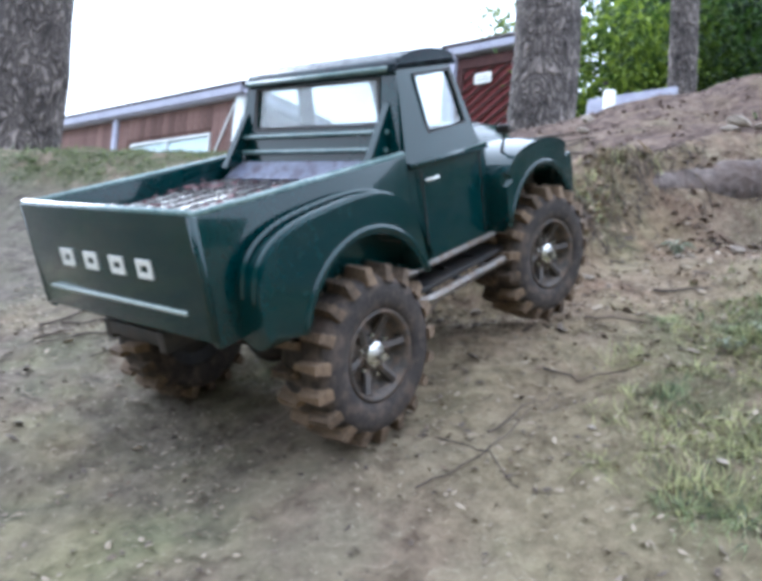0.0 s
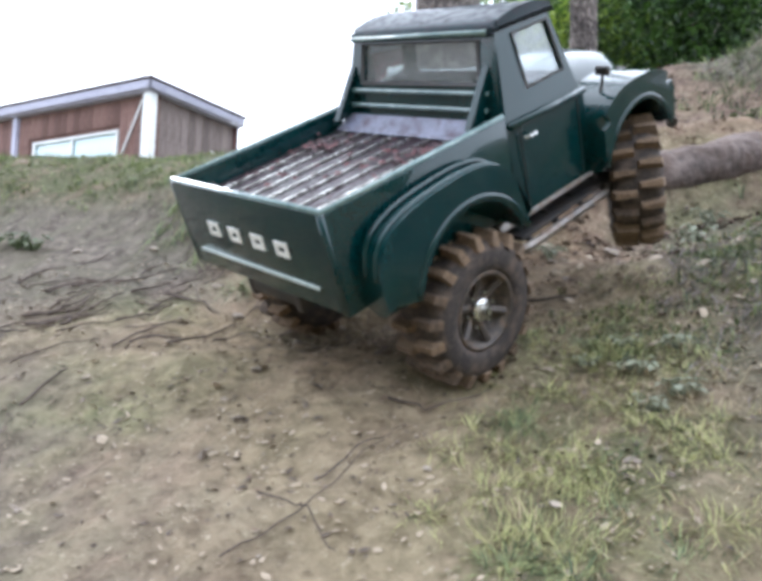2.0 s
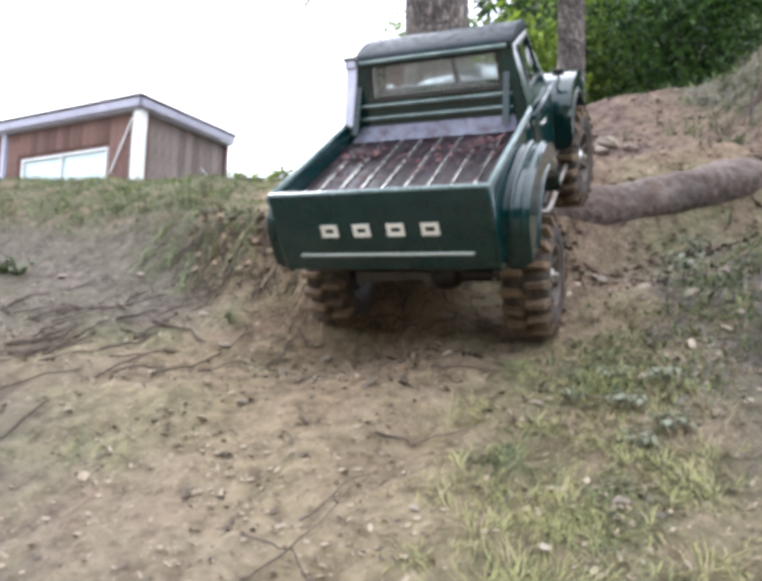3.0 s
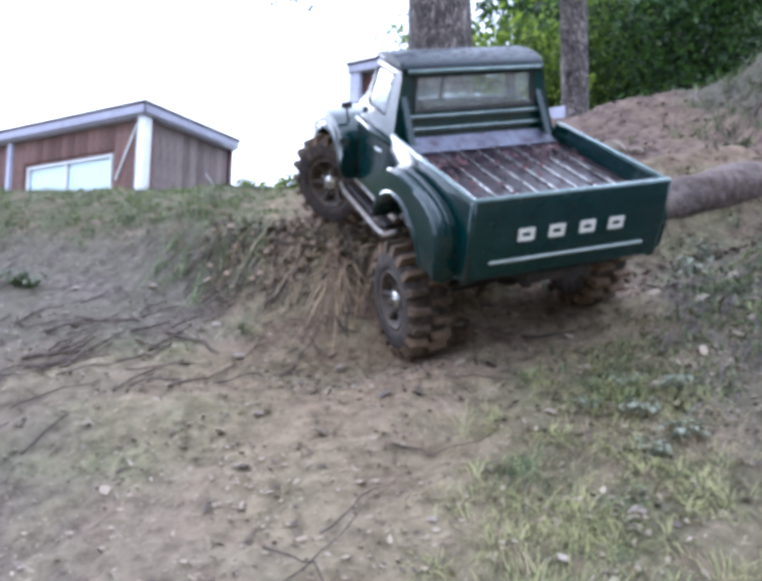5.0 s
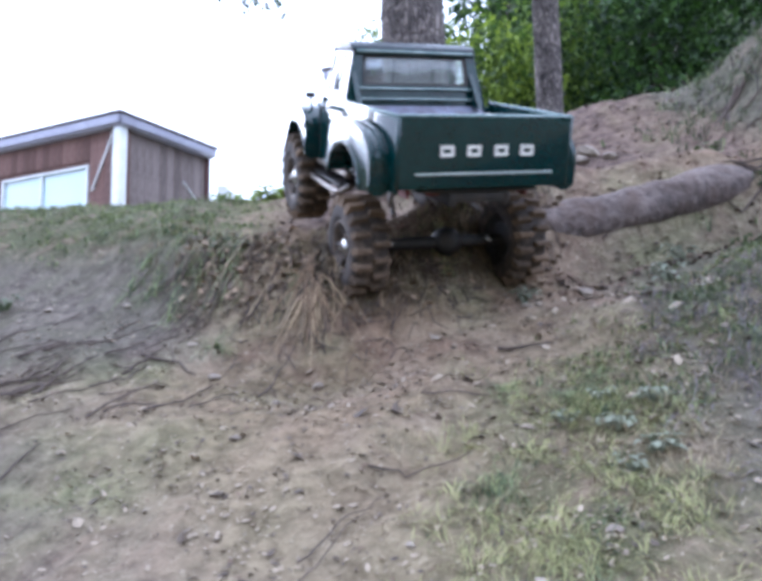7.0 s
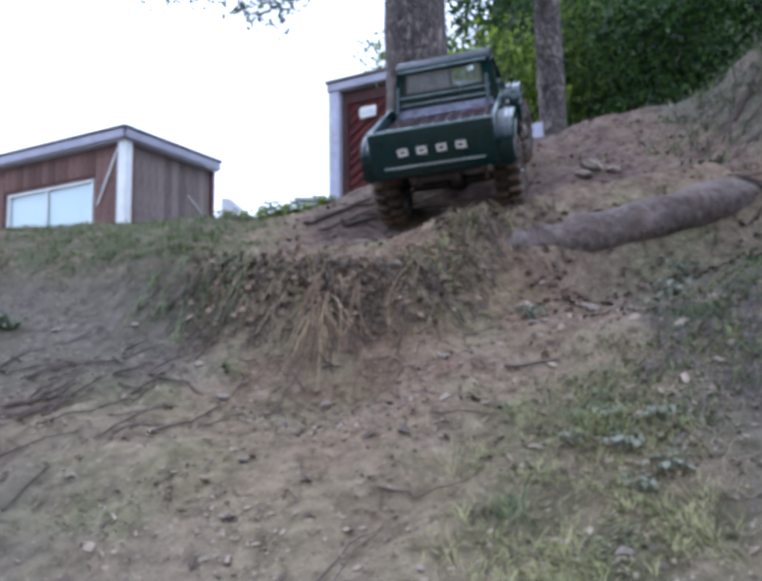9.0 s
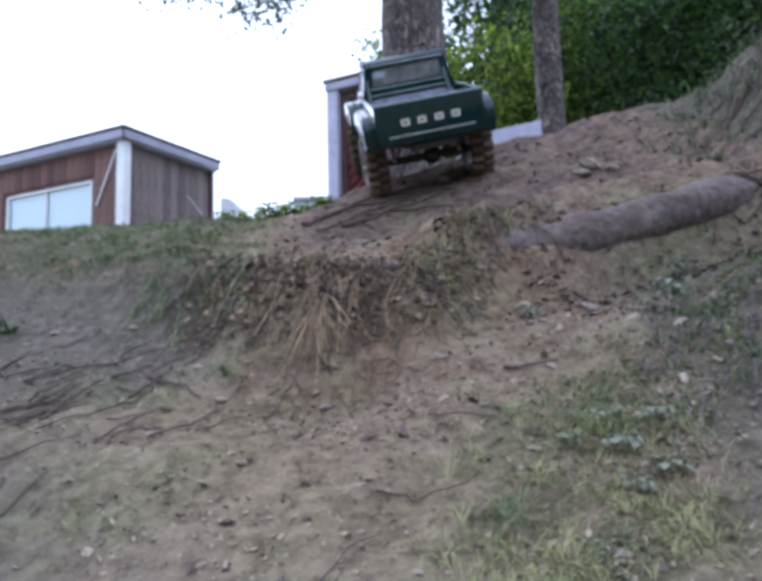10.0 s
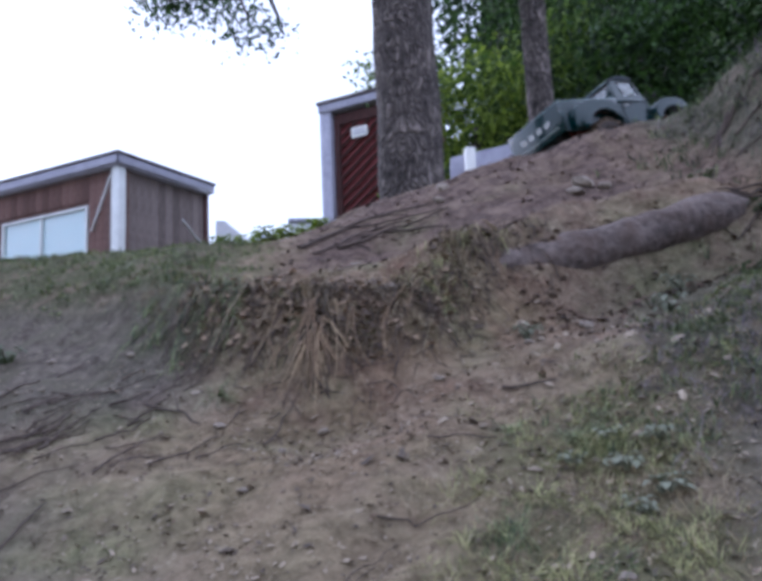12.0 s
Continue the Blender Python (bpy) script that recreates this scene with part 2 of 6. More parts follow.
def bark_material():
    """Plated bark: warped cracks between blotchy grey-brown plates, paler lichen in patches."""
    m = material("rough_bark", (0.03, 0.024, 0.024), (0.34, 0.285, 0.26), rough=0.95, stretch=0.6, scale=12, fine=4, bump=0)
    n, l = m.node_tree.nodes, m.node_tree.links
    bsdf = n["Principled BSDF"]
    co, warp, shift, grain, cells, crack, mix, bump = n.new("ShaderNodeTexCoord"), n.new("ShaderNodeTexNoise"), n.new("ShaderNodeMixRGB"), n.new("ShaderNodeMapping"), n.new("ShaderNodeTexVoronoi"), n.new("ShaderNodeMapRange"), n.new("ShaderNodeMixRGB"), n.new("ShaderNodeBump")
    grain.inputs["Scale"].default_value = (1, 1, 0.5)
    warp.inputs["Scale"].default_value, warp.inputs["Detail"].default_value = 14, 5
    shift.blend_type = "ADD"
    shift.inputs["Fac"].default_value = 0.16
    cells.feature = "DISTANCE_TO_EDGE"
    cells.inputs["Scale"].default_value = 34
    crack.inputs["From Min"].default_value, crack.inputs["From Max"].default_value = 0.0, 0.3
    crack.inputs["To Min"].default_value = 0.3
    l.new(co.outputs["Object"], grain.inputs["Vector"])
    l.new(grain.outputs["Vector"], warp.inputs["Vector"])
    l.new(grain.outputs["Vector"], shift.inputs["Color1"])
    l.new(warp.outputs["Color"], shift.inputs["Color2"])
    l.new(shift.outputs["Color"], cells.inputs["Vector"])
    l.new(cells.outputs["Distance"], crack.inputs["Value"])
    l.new(crack.outputs["Result"], mix.inputs["Fac"])
    mix.inputs["Color1"].default_value = (0.02, 0.016, 0.016, 1)
    l.new(bsdf.inputs["Base Color"].links[0].from_socket, mix.inputs["Color2"])
    l.new(mix.outputs["Color"], bsdf.inputs["Base Color"])
    bump.inputs["Strength"].default_value, bump.inputs["Distance"].default_value = 1.0, 0.02
    l.new(crack.outputs["Result"], bump.inputs["Height"])
    l.new(bump.outputs["Normal"], bsdf.inputs["Normal"])
    return m


BARK = bark_material()
DRY_ROOT = material("dusty_grey_wood", (0.03, 0.023, 0.021), (0.2, 0.158, 0.142), rough=0.95, scale=11, fine=9, bump=0.9, depth=0.008, dust=(0.09, 0.062, 0.05), dust_amount=0.95)
TWIG = material("dead_twig", (0.03, 0.022, 0.019), (0.12, 0.088, 0.068), rough=0.9, scale=40, bump=0.5)
PALE_TWIG = material("pale_root", (0.13, 0.085, 0.055), (0.32, 0.22, 0.135), rough=0.9, scale=40, bump=0.5)
STONE = material("pale_stone", (0.15, 0.122, 0.098), (0.33, 0.28, 0.225), rough=0.9, scale=30, bump=0.5, random_tint=0.3)
GRASS = leaf_material("dry_green_grass", (0.09, 0.12, 0.045), (0.42, 0.42, 0.2), 0.9)
STRAW = leaf_material("straw_grass", (0.14, 0.105, 0.062), (0.42, 0.34, 0.21), 0.8)
STALK = leaf_material("grey_dead_stalk", (0.065, 0.053, 0.062), (0.26, 0.215, 0.235), 0.8)
DARK_GRASS = leaf_material("dark_green_grass", (0.05, 0.08, 0.035), (0.26, 0.3, 0.14), 0.9)
STRIP = material("dusty_bed_strip", (0.45, 0.45, 0.42), (0.8, 0.8, 0.76), rough=0.25, metal=0.9, scale=40, bump=0.15, dust=(0.06, 0.035, 0.04), dust_amount=0.95)
BROWN_GRASS = leaf_material("brown_dead_grass", (0.085, 0.066, 0.042), (0.36, 0.29, 0.18), 0.9)
TUFT = leaf_material("tuft_grass", (0.07, 0.078, 0.03), (0.44, 0.43, 0.19), 1.0)
DEAD_MAT = leaf_material("dead_leaf_mat", (0.08, 0.052, 0.035), (0.36, 0.255, 0.165), 1.0, 0.1)
WEED = leaf_material("weed_leaf", (0.1, 0.115, 0.08), (0.3, 0.32, 0.23), 0.9)
DARK_WEED = leaf_material("dark_weed_leaf", (0.025, 0.04, 0.018), (0.12, 0.15, 0.07), 0.8)
LITTER = leaf_material("dead_leaf_litter", (0.09, 0.065, 0.046), (0.36, 0.29, 0.21), 1.0, 0.1)
EARTH_CLOD = material("dark_earth_clod", (0.05, 0.034, 0.028), (0.19, 0.128, 0.095), rough=0.95, scale=60, bump=0.4, island=0.7)
OLIVE_GRASS = leaf_material("short_olive_grass", (0.055, 0.075, 0.03), (0.19, 0.225, 0.09), 0.9)
THATCH = leaf_material("hanging_dead_grass", (0.1, 0.068, 0.042), (0.46, 0.34, 0.2), 1.0, 0.2)
LEAF_MID = leaf_material("mid_green_leaf", (0.018, 0.045, 0.008), (0.13, 0.2, 0.028), 0.9, 0.4)
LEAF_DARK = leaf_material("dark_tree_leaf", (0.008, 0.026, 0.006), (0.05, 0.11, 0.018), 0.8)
LEAF_LIGHT = leaf_material("yellow_green_leaf", (0.04, 0.08, 0.012), (0.22, 0.3, 0.035), 0.8, 0.45)
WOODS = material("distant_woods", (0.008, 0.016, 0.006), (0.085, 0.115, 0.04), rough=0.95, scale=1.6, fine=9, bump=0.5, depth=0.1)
BOARD_RED = material("weathered_red_board", (0.105, 0.056, 0.047), (0.2, 0.115, 0.096), rough=0.85, scale=1.5, fine=10, bump=0.3, random_tint=0.35)
BOARD_BROWN = material("weathered_brown_board", (0.115, 0.09, 0.082), (0.235, 0.192, 0.175), rough=0.85, scale=3, fine=10, bump=0.3, random_tint=0.35)
MAROON = material("maroon_lattice", (0.12, 0.02, 0.022), (0.2, 0.04, 0.04), rough=0.8, scale=4, bump=0.2)
DARK_WALL = material("dark_interior_board", (0.05, 0.02, 0.02), (0.09, 0.04, 0.035), rough=0.9, scale=3, bump=0.2)
FASCIA = material("grey_painted_trim", (0.3, 0.3, 0.38), (0.46, 0.46, 0.55), rough=0.7, scale=4, bump=0.2)
CORNER = material("white_painted_trim", (0.6, 0.62, 0.62), (0.8, 0.82, 0.82), rough=0.7, scale=4, bump=0.2)
ROOFING = material("dark_roof_felt", (0.06, 0.05, 0.055), (0.14, 0.12, 0.12), rough=0.9, scale=6, bump=0.3)
RENDERED = material("pale_rendered_wall", (0.68, 0.7, 0.75), (0.82, 0.84, 0.88), rough=0.85, scale=2, bump=0.2)
SKY_SHEET = material("painted_sky_reflection", (0.68, 0.84, 0.88), (0.8, 0.9, 0.93), rough=0.6, scale=3, bump=0.05)


# ---- mesh helpers ----
def rounded(points, cuts=4):
    """A smooth open curve through the points."""
    p = [Vector(q) for q in points]
    out = []
    for i in range(len(p) - 1):
        a, b, c, d = p[max(i - 1, 0)], p[i], p[i + 1], p[min(i + 2, len(p) - 1)]
        for k in range(cuts):
            u = k / cuts
            out.append(tuple(0.5 * (2 * b + (c - a) * u + (2 * a - 5 * b + 4 * c - d) * u * u + (3 * b - a - 3 * c + d) * u ** 3)))
    return out + [tuple(p[-1])]



def finish(ob, bm, mat, smooth=False):
    bmesh.ops.recalc_face_normals(bm, faces=bm.faces)
    bm.to_mesh(ob.data)
    bm.free()
    ob.data.materials.append(mat)
    for p in ob.data.polygons:
        p.use_smooth = True
    if not smooth:
        ob.data.set_sharp_from_angle(angle=radians(38))
    return ob


def part(name, bm, mat, parent=None, label="", smooth=False):
    ob = new(name, bpy.data.meshes.new(name))
    finish(ob, bm, mat, smooth)
    if parent:
        ob.parent = parent
    if label:
        tagged(ob, label)
    return ob


def thing(name, label, category, group="", kind="", bm=None, mat=None, smooth=False):
    if bm is None:
        return tagged(new(name), label, category, group, kind)
    return tagged(part(name, bm, mat, None, "", smooth), label, category, group, kind)


def box(bm, lo, hi, bevel=0.0, taper=None):
    """A box between two corners, its edges bevelled."""
    vs = [bm.verts.new((x, y, z)) for z in (lo[2], hi[2]) for y in (lo[1], hi[1]) for x in (lo[0], hi[0])]
    fs = [bm.faces.new([vs[i] for i in q]) for q in ((0, 2, 3, 1), (4, 5, 7, 6), (0, 1, 5, 4), (2, 6, 7, 3), (0, 4, 6, 2), (1, 3, 7, 5))]
    if bevel:
        es = list({e for f in fs for e in f.edges})
        bmesh.ops.bevel(bm, geom=es, offset=bevel, segments=2, affect="EDGES", profile=0.5)
    return bm


def prism(bm, outline, axis_lo, axis_hi, axis=0, bevel=0.0, segments=2):
    """An outline in the other two axes, drawn out along one axis."""
    def at(p, a):
        c = list(p)
        c.insert(axis, a)
        return c
    a = [bm.verts.new(at(p, axis_lo)) for p in outline]
    b = [bm.verts.new(at(p, axis_hi)) for p in outline]
    n = len(outline)
    fs = [bm.faces.new(a), bm.faces.new(b[::-1])]
    fs += [bm.faces.new((a[i], b[i], b[(i + 1) % n], a[(i + 1) % n])) for i in range(n)]
    if bevel:
        es = list({e for f in fs[:2] for e in f.edges})
        bmesh.ops.bevel(bm, geom=es, offset=bevel, segments=segments, affect="EDGES", profile=0.5)
    return bm


def slab(bm, corners, thick):
    """A plate on four corners, thickened along its normal."""
    c = [Vector(p) for p in corners]
    nrm = (c[1] - c[0]).cross(c[3] - c[0]).normalized() * thick
    a, b = [bm.verts.new(p) for p in c], [bm.verts.new(p - nrm) for p in c]
    bm.faces.new(a)
    bm.faces.new(b[::-1])
    for i in range(4):
        bm.faces.new((a[i], b[i], b[(i + 1) % 4], a[(i + 1) % 4]))
    return bm


def window_plate(bm, outer, inner, thick):
    """A plate with a hole: outer and inner rings of equal length, thickened along the normal."""
    o, i = [Vector(p) for p in outer], [Vector(p) for p in inner]
    nrm = (o[1] - o[0]).cross(o[-1] - o[0]).normalized() * thick
    rings = [[bm.verts.new(p + s) for p in ring] for s in (Vector(), -nrm) for ring in (o, i)]
    n = len(o)
    for k in range(n):
        j = (k + 1) % n
        bm.faces.new((rings[0][k], rings[0][j], rings[1][j], rings[1][k]))
        bm.faces.new((rings[2][k], rings[3][k], rings[3][j], rings[2][j]))
        bm.faces.new((rings[0][k], rings[2][k], rings[2][j], rings[0][j]))
        bm.faces.new((rings[1][k], rings[1][j], rings[3][j], rings[3][k]))
    return bm


def tube(bm, points, radii, sides=8):
    """A round bar along points, with a radius at each."""
    rings, pts = [], [Vector(p) for p in points]
    if not hasattr(radii, "__len__"):
        radii = [radii] * len(pts)
    for k, p in enumerate(pts):
        d = (pts[min(k + 1, len(pts) - 1)] - pts[max(k - 1, 0)]).normalized()
        u = d.cross(Vector((0.13, 0.21, 1.0))).normalized() if abs(d.z) < 0.95 else d.cross(Vector((1, 0.1, 0))).normalized()
        v = d.cross(u)
        rings.append([bm.verts.new(p + radii[k] * (math.cos(a) * u + math.sin(a) * v)) for a in (2 * math.pi * s / sides for s in range(sides))])
    for r, q in zip(rings, rings[1:]):
        for s in range(sides):
            bm.faces.new((r[s], r[(s + 1) % sides], q[(s + 1) % sides], q[s]))
    bm.faces.new(rings[0][::-1])
    bm.faces.new(rings[-1])
    return bm


def lathe(bm, profile, sides=32):
    """A ring about the x axis from (x, radius) pairs."""
    rings = [[bm.verts.new((x, r * math.cos(a), r * math.sin(a))) for a in (2 * math.pi * s / sides for s in range(sides))] for x, r in profile]
    for a, b in zip(rings, rings[1:]):
        for s in range(sides):
            bm.faces.new((a[s], a[(s + 1) % sides], b[(s + 1) % sides], b[s]))
    return rings


def ball(bm, centre, radius, squash=(1, 1, 1), segments=12):
    m = Matrix.Translation(centre) @ Matrix.Diagonal((*squash, 1))
    bmesh.ops.create_uvsphere(bm, u_segments=segments, v_segments=segments // 2 + 1, radius=radius, matrix=m)
    return bm


# ---- the bank ----
def step01(t):
    t = np.clip(t, 0.0, 1.0)
    return t * t * (3 - 2 * t)


def ramp(t, soft=0.06):
    """A ramp that is zero below 0 and t above, with a rounded bend."""
    return soft * np.logaddexp(0.0, np.clip(t / soft, -60, 60))


def ground(x, y):
    """Height of the bank: a sloping dirt apron, a ledge, the upper track, a crest and a rising right bank."""
    x, y = np.asarray(x, float), np.asarray(y, float)
    near = 0.05 + ramp(y - 0.05, 0.05) - ramp(y - 2.2, 0.2)
    wide = -0.8 + ramp(x + 0.8, 0.1) - ramp(x - 1.0, 0.1)
    apron = 0.1375 + 0.437 * (near - 0.48) + 0.18 * wide
    edge = 0.755 + 0.95 * ramp(0.06 - wide, 0.04) - 0.5 * ramp(-0.12 - wide, 0.05) + 0.12 * step01((x - 0.22) / 0.14)
    width = 0.11 + 0.17 * step01((0.05 - x) / 0.3)
    s = step01((near - edge) / width)
    upper = 0.382 + 0.42 * (near - 0.85) + 0.18 * ramp(wide - 0.14) + 0.10 * (wide - 0.14 - ramp(wide - 0.14))
    top = 0.565 + 0.185 * step01((x + 0.02) / 0.4)
    upper = top - ramp(top - upper, 0.03)
    z = apron * (1 - s) + upper * s
    z = z + 1.0 * ramp(wide - 0.73, 0.03) * step01((y - 0.7) / 0.35) * step01((1.5 - y) / 0.35) + 0.35 * ramp(wide - 0.42, 0.04) * step01((y - 0.35) / 0.2) * step01((0.85 - y) / 0.2)
    z = z - 0.03 * np.exp(-((x - 0.45) / 0.16) ** 2 - ((y - 0.83) / 0.05) ** 2) - 0.028 * np.exp(-((x - 0.2) / 0.13) ** 2 - ((y - 1.18) / 0.13) ** 2)
    z = z - 0.034 * np.exp(-((x - 0.12) / 0.1) ** 2 - ((y - 0.73) / 0.07) ** 2) - 0.02 * np.exp(-((x - 0.31) / 0.07) ** 2 - ((y - 0.70) / 0.07) ** 2) + 0.055 * np.exp(-((x - 0.58) / 0.17) ** 2 - ((y - 1.42) / 0.14) ** 2)
    z = z + 0.06 * step01((x - 0.56) / 0.18) * step01((1.02 - x) / 0.12) * np.exp(-((y - 1.37) / 0.085) ** 2)
    z = z - 0.022 * np.exp(-((x + 0.15) / 0.09) ** 2 - ((y - 0.56) / 0.08) ** 2)
    z = z + 0.068 * step01((x - 0.8) / 0.08) * np.exp(-((y - 1.16) / 0.1) ** 2)
    # ruts dug by the wheels
    z = z - 0.022 * np.exp(-((x - 0.27) / 0.13) ** 2 - ((y - 1.13) / 0.09) ** 2)
    z = z - 0.014 * np.exp(-((x - 0.15 - 0.9 * (y - 0.53)) / 0.03) ** 2 - ((y - 0.53) / 0.045) ** 2)
    # soil lip along the buried log, undercut below it
    lip = 0.905 + 0.05 * step01((x - 0.3) / 0.2)
    z = z + step01((x - 0.17) / 0.1) * step01((0.74 - x) / 0.08) * (0.03 * np.exp(-((y - lip - 0.028) / 0.032) ** 2) - 0.055 * step01((x - 0.38) / 0.1) * np.exp(-((y - lip + 0.058) / 0.024) ** 2) + 0.018 * step01((x - 0.3) / 0.08) * np.exp(-((y - lip + 0.012) / 0.018) ** 2))
    return z + 0.04 * np.clip(y - 2.2, 0, 8)


def grass_zone(x, y):
    """Where grass grows, 0 to 1: the left bank and ledge, the lower right patch, the right bank and the crest."""
    x, y = np.asarray(x, float), np.asarray(y, float)
    edge = 0.755 + 0.95 * ramp(0.06 - x, 0.04) - 0.5 * ramp(-0.12 - x, 0.05) + 0.12 * step01((x - 0.22) / 0.14)
    left = step01((0.1 - x) / 0.15) * step01((y - edge - 0.10) / 0.08)
    face = 0.8 * (0.35 + 0.65 * step01((np.sin(47 * x + 11 * y) + np.sin(83 * x - 29 * y) + np.sin(31 * x + 67 * y) + 0.6) / 1.6)) * step01((0.35 - x) / 0.12) * step01((x + 0.1) / 0.1) * step01((y - edge - 0.03) / 0.04) * step01((edge + 0.16 - y) / 0.05)
    patch = np.exp(-(((x - 0.28 - 0.5 * (y - 0.5)) / 0.085) ** 2) - ((y - 0.5) / 0.16) ** 4)
    right = 0.85 * step01((x - 0.36 - 0.35 * (y - 0.6)) / 0.1) * step01((y - 0.5) / 0.1) * step01((0.86 - y) / 0.08)
    far = step01((y - 1.9) / 0.4) + 0.5 * step01((x - 0.72) / 0.12) * step01((y - 0.7) / 0.1)
    return np.clip(np.maximum.reduce([left, face, patch, right, far]), 0, 1)


def build_ground():
    def spread(lo, hi, step, far):
        inner = np.arange(lo, hi, step)
        out = step * 1.16 ** np.arange(1, 70)
        out = np.cumsum(out)
        out = out[out < far]
        return np.concatenate([lo - out[::-1], inner, inner[-1] + out])
    xs, ys = spread(-0.62, 1.1, 0.008, 150), spread(0.2, 1.9, 0.008, 150)
    gx, gy = np.meshgrid(xs, ys)
    gz = ground(gx, gy)
    rough = np.zeros_like(gz)
    for i, j in np.ndindex(gz.shape):
        x, y = gx[i, j], gy[i, j]
        if -1.5 < x < 2 and 0 < y < 3:
            p = Vector((x, y, 0))
            rough[i, j] = 0.012 * noise.noise(p * 6) + 0.007 * noise.noise(p * 17) + 0.0035 * noise.noise(p * 45) + 0.002 * noise.noise(p * 110)
    gz = gz + rough
    me = bpy.data.meshes.new("ground")
    w = len(xs)
    k = np.arange(len(ys) - 1)[:, None] * w + np.arange(w - 1)[None]
    faces = np.stack([k, k + 1, k + w + 1, k + w], -1).reshape(-1, 4)
    me.from_pydata(np.stack([gx, gy, gz], -1).reshape(-1, 3).tolist(), [], faces.tolist())
    edge = 0.755 + 0.95 * ramp(0.06 - gx, 0.04) - 0.5 * ramp(-0.12 - gx, 0.05)
    track = 0.9 * np.exp(-((gx - 0.2 - 0.12 * (gy - 0.9)) / 0.24) ** 2) * step01((gy - 0.5) / 0.4) * step01((1.8 - gy) / 0.3)
    track = np.maximum(track, 0.8 * step01((gy - 0.88) / 0.15) * step01((gx + 0.02) / 0.15) * step01((2.0 - gy) / 0.3) * step01((0.95 - gx) / 0.2))
    grey = np.maximum(0.8 * step01((0.02 - gx) / 0.1) * step01((gy - 0.75) / 0.12), 0.9 * step01((gx - 0.38) / 0.15) * step01((gy - 0.5) / 0.2) * step01((0.98 - gy) / 0.2))
    mottle = np.array([[noise.noise(Vector((x * 9, y * 9, 7))) + 0.6 * noise.noise(Vector((x * 30, y * 30, 2))) if abs(x) < 2 and y < 3 else 0.0 for x in xs] for y in ys])
    track = track * np.clip(0.85 + 0.9 * mottle, 0, 1)
    grey = np.maximum(grey, 0.85 * step01((gx - 0.31 - 0.3 * (gy - 0.5)) / 0.1) * step01((gy - 0.3) / 0.1) * step01((0.98 - gy) / 0.2))
    grey = np.maximum(grey, 0.6 * step01((0.03 - gx - 0.35 * (gy - 0.6)) / 0.22) * step01((gy - 0.25) / 0.2) * np.clip(0.75 + 1.2 * mottle, 0, 1))
    track = np.maximum(track, 0.6 * np.exp(-((gx - 0.12) / 0.15) ** 2 - ((gy - 0.69) / 0.15) ** 2) * np.clip(0.85 + 0.8 * mottle, 0, 1))
    upper = 0.85 * step01((gy - 0.93) / 0.12) * step01((gx - 0.02) / 0.1) * step01((0.82 - gx) / 0.08) * np.clip(0.85 + 0.7 * mottle, 0, 1)
    grey = grey * (1 - 0.7 * upper)
    grey = np.maximum(grey, 1.0 * step01((gx - 0.74) / 0.08) * step01((gy - 0.7) / 0.2))
    for name, v in (("grass", grass_zone(gx, gy) * 0.75), ("track", track), ("grey", grey), ("upper", upper)):
        me.attributes.new(name, "FLOAT", "POINT").data.foreach_set("value", np.clip(v, 0, 1).ravel())
    for p in me.polygons:
        p.use_smooth = True
    me.materials.append(EARTH)
    return tagged(new("ground", me), "sloping trodden dirt bank with dry grass", "ground", kind="structure")


def height(x, y):
    p = Vector((x, y, 0))
    return float(ground(x, y)) + 0.012 * noise.noise(p * 6) + 0.007 * noise.noise(p * 17) + 0.0035 * noise.noise(p * 45)


GROUND = build_ground()


def blades(name, count, lo, hi, chance, length, mat, label, droop=0.6, width=0.0016, seed=3):
    """Grass blades over a stretch of ground, each a bent tapering strip; one object of many."""
    rnd = random.Random(seed)
    verts, faces, tries = [], [], 0
    while count and tries < 60000:
        tries += 1
        x, y = rnd.uniform(lo[0], hi[0]), rnd.uniform(lo[1], hi[1])
        if rnd.random() > chance(x, y):
            continue
        count -= 1
        z = height(x, y) - 0.002
        for _ in range(rnd.randint(3, 6)):
            a, ln = rnd.uniform(0, 2 * math.pi), length * rnd.uniform(0.4, 1.3)
            dx, dy = math.cos(a), math.sin(a)
            bend = droop * rnd.uniform(0.3, 1.5)
            ox, oy = rnd.gauss(0, 0.004), rnd.gauss(0, 0.004)
            b = len(verts)
            for s, wd in ((0, 1.0), (0.5, 0.8), (1.0, 0.15)):
                r = ln * s * math.sin(min(bend * s, 1.5))
                h = ln * s * math.cos(min(bend * s, 1.5))
                for side in (-1, 1):
                    verts.append((x + ox + dx * r - dy * side * width * wd, y + oy + dy * r + dx * side * width * wd, z + h))
            faces += [(b, b + 1, b + 3, b + 2), (b + 2, b + 3, b + 5, b + 4)]
    me = bpy.data.meshes.new(name)
    me.from_pydata(verts, [], faces)
    me.materials.append(mat)
    return tagged(new(name, me), label, "grass", kind="stuff")


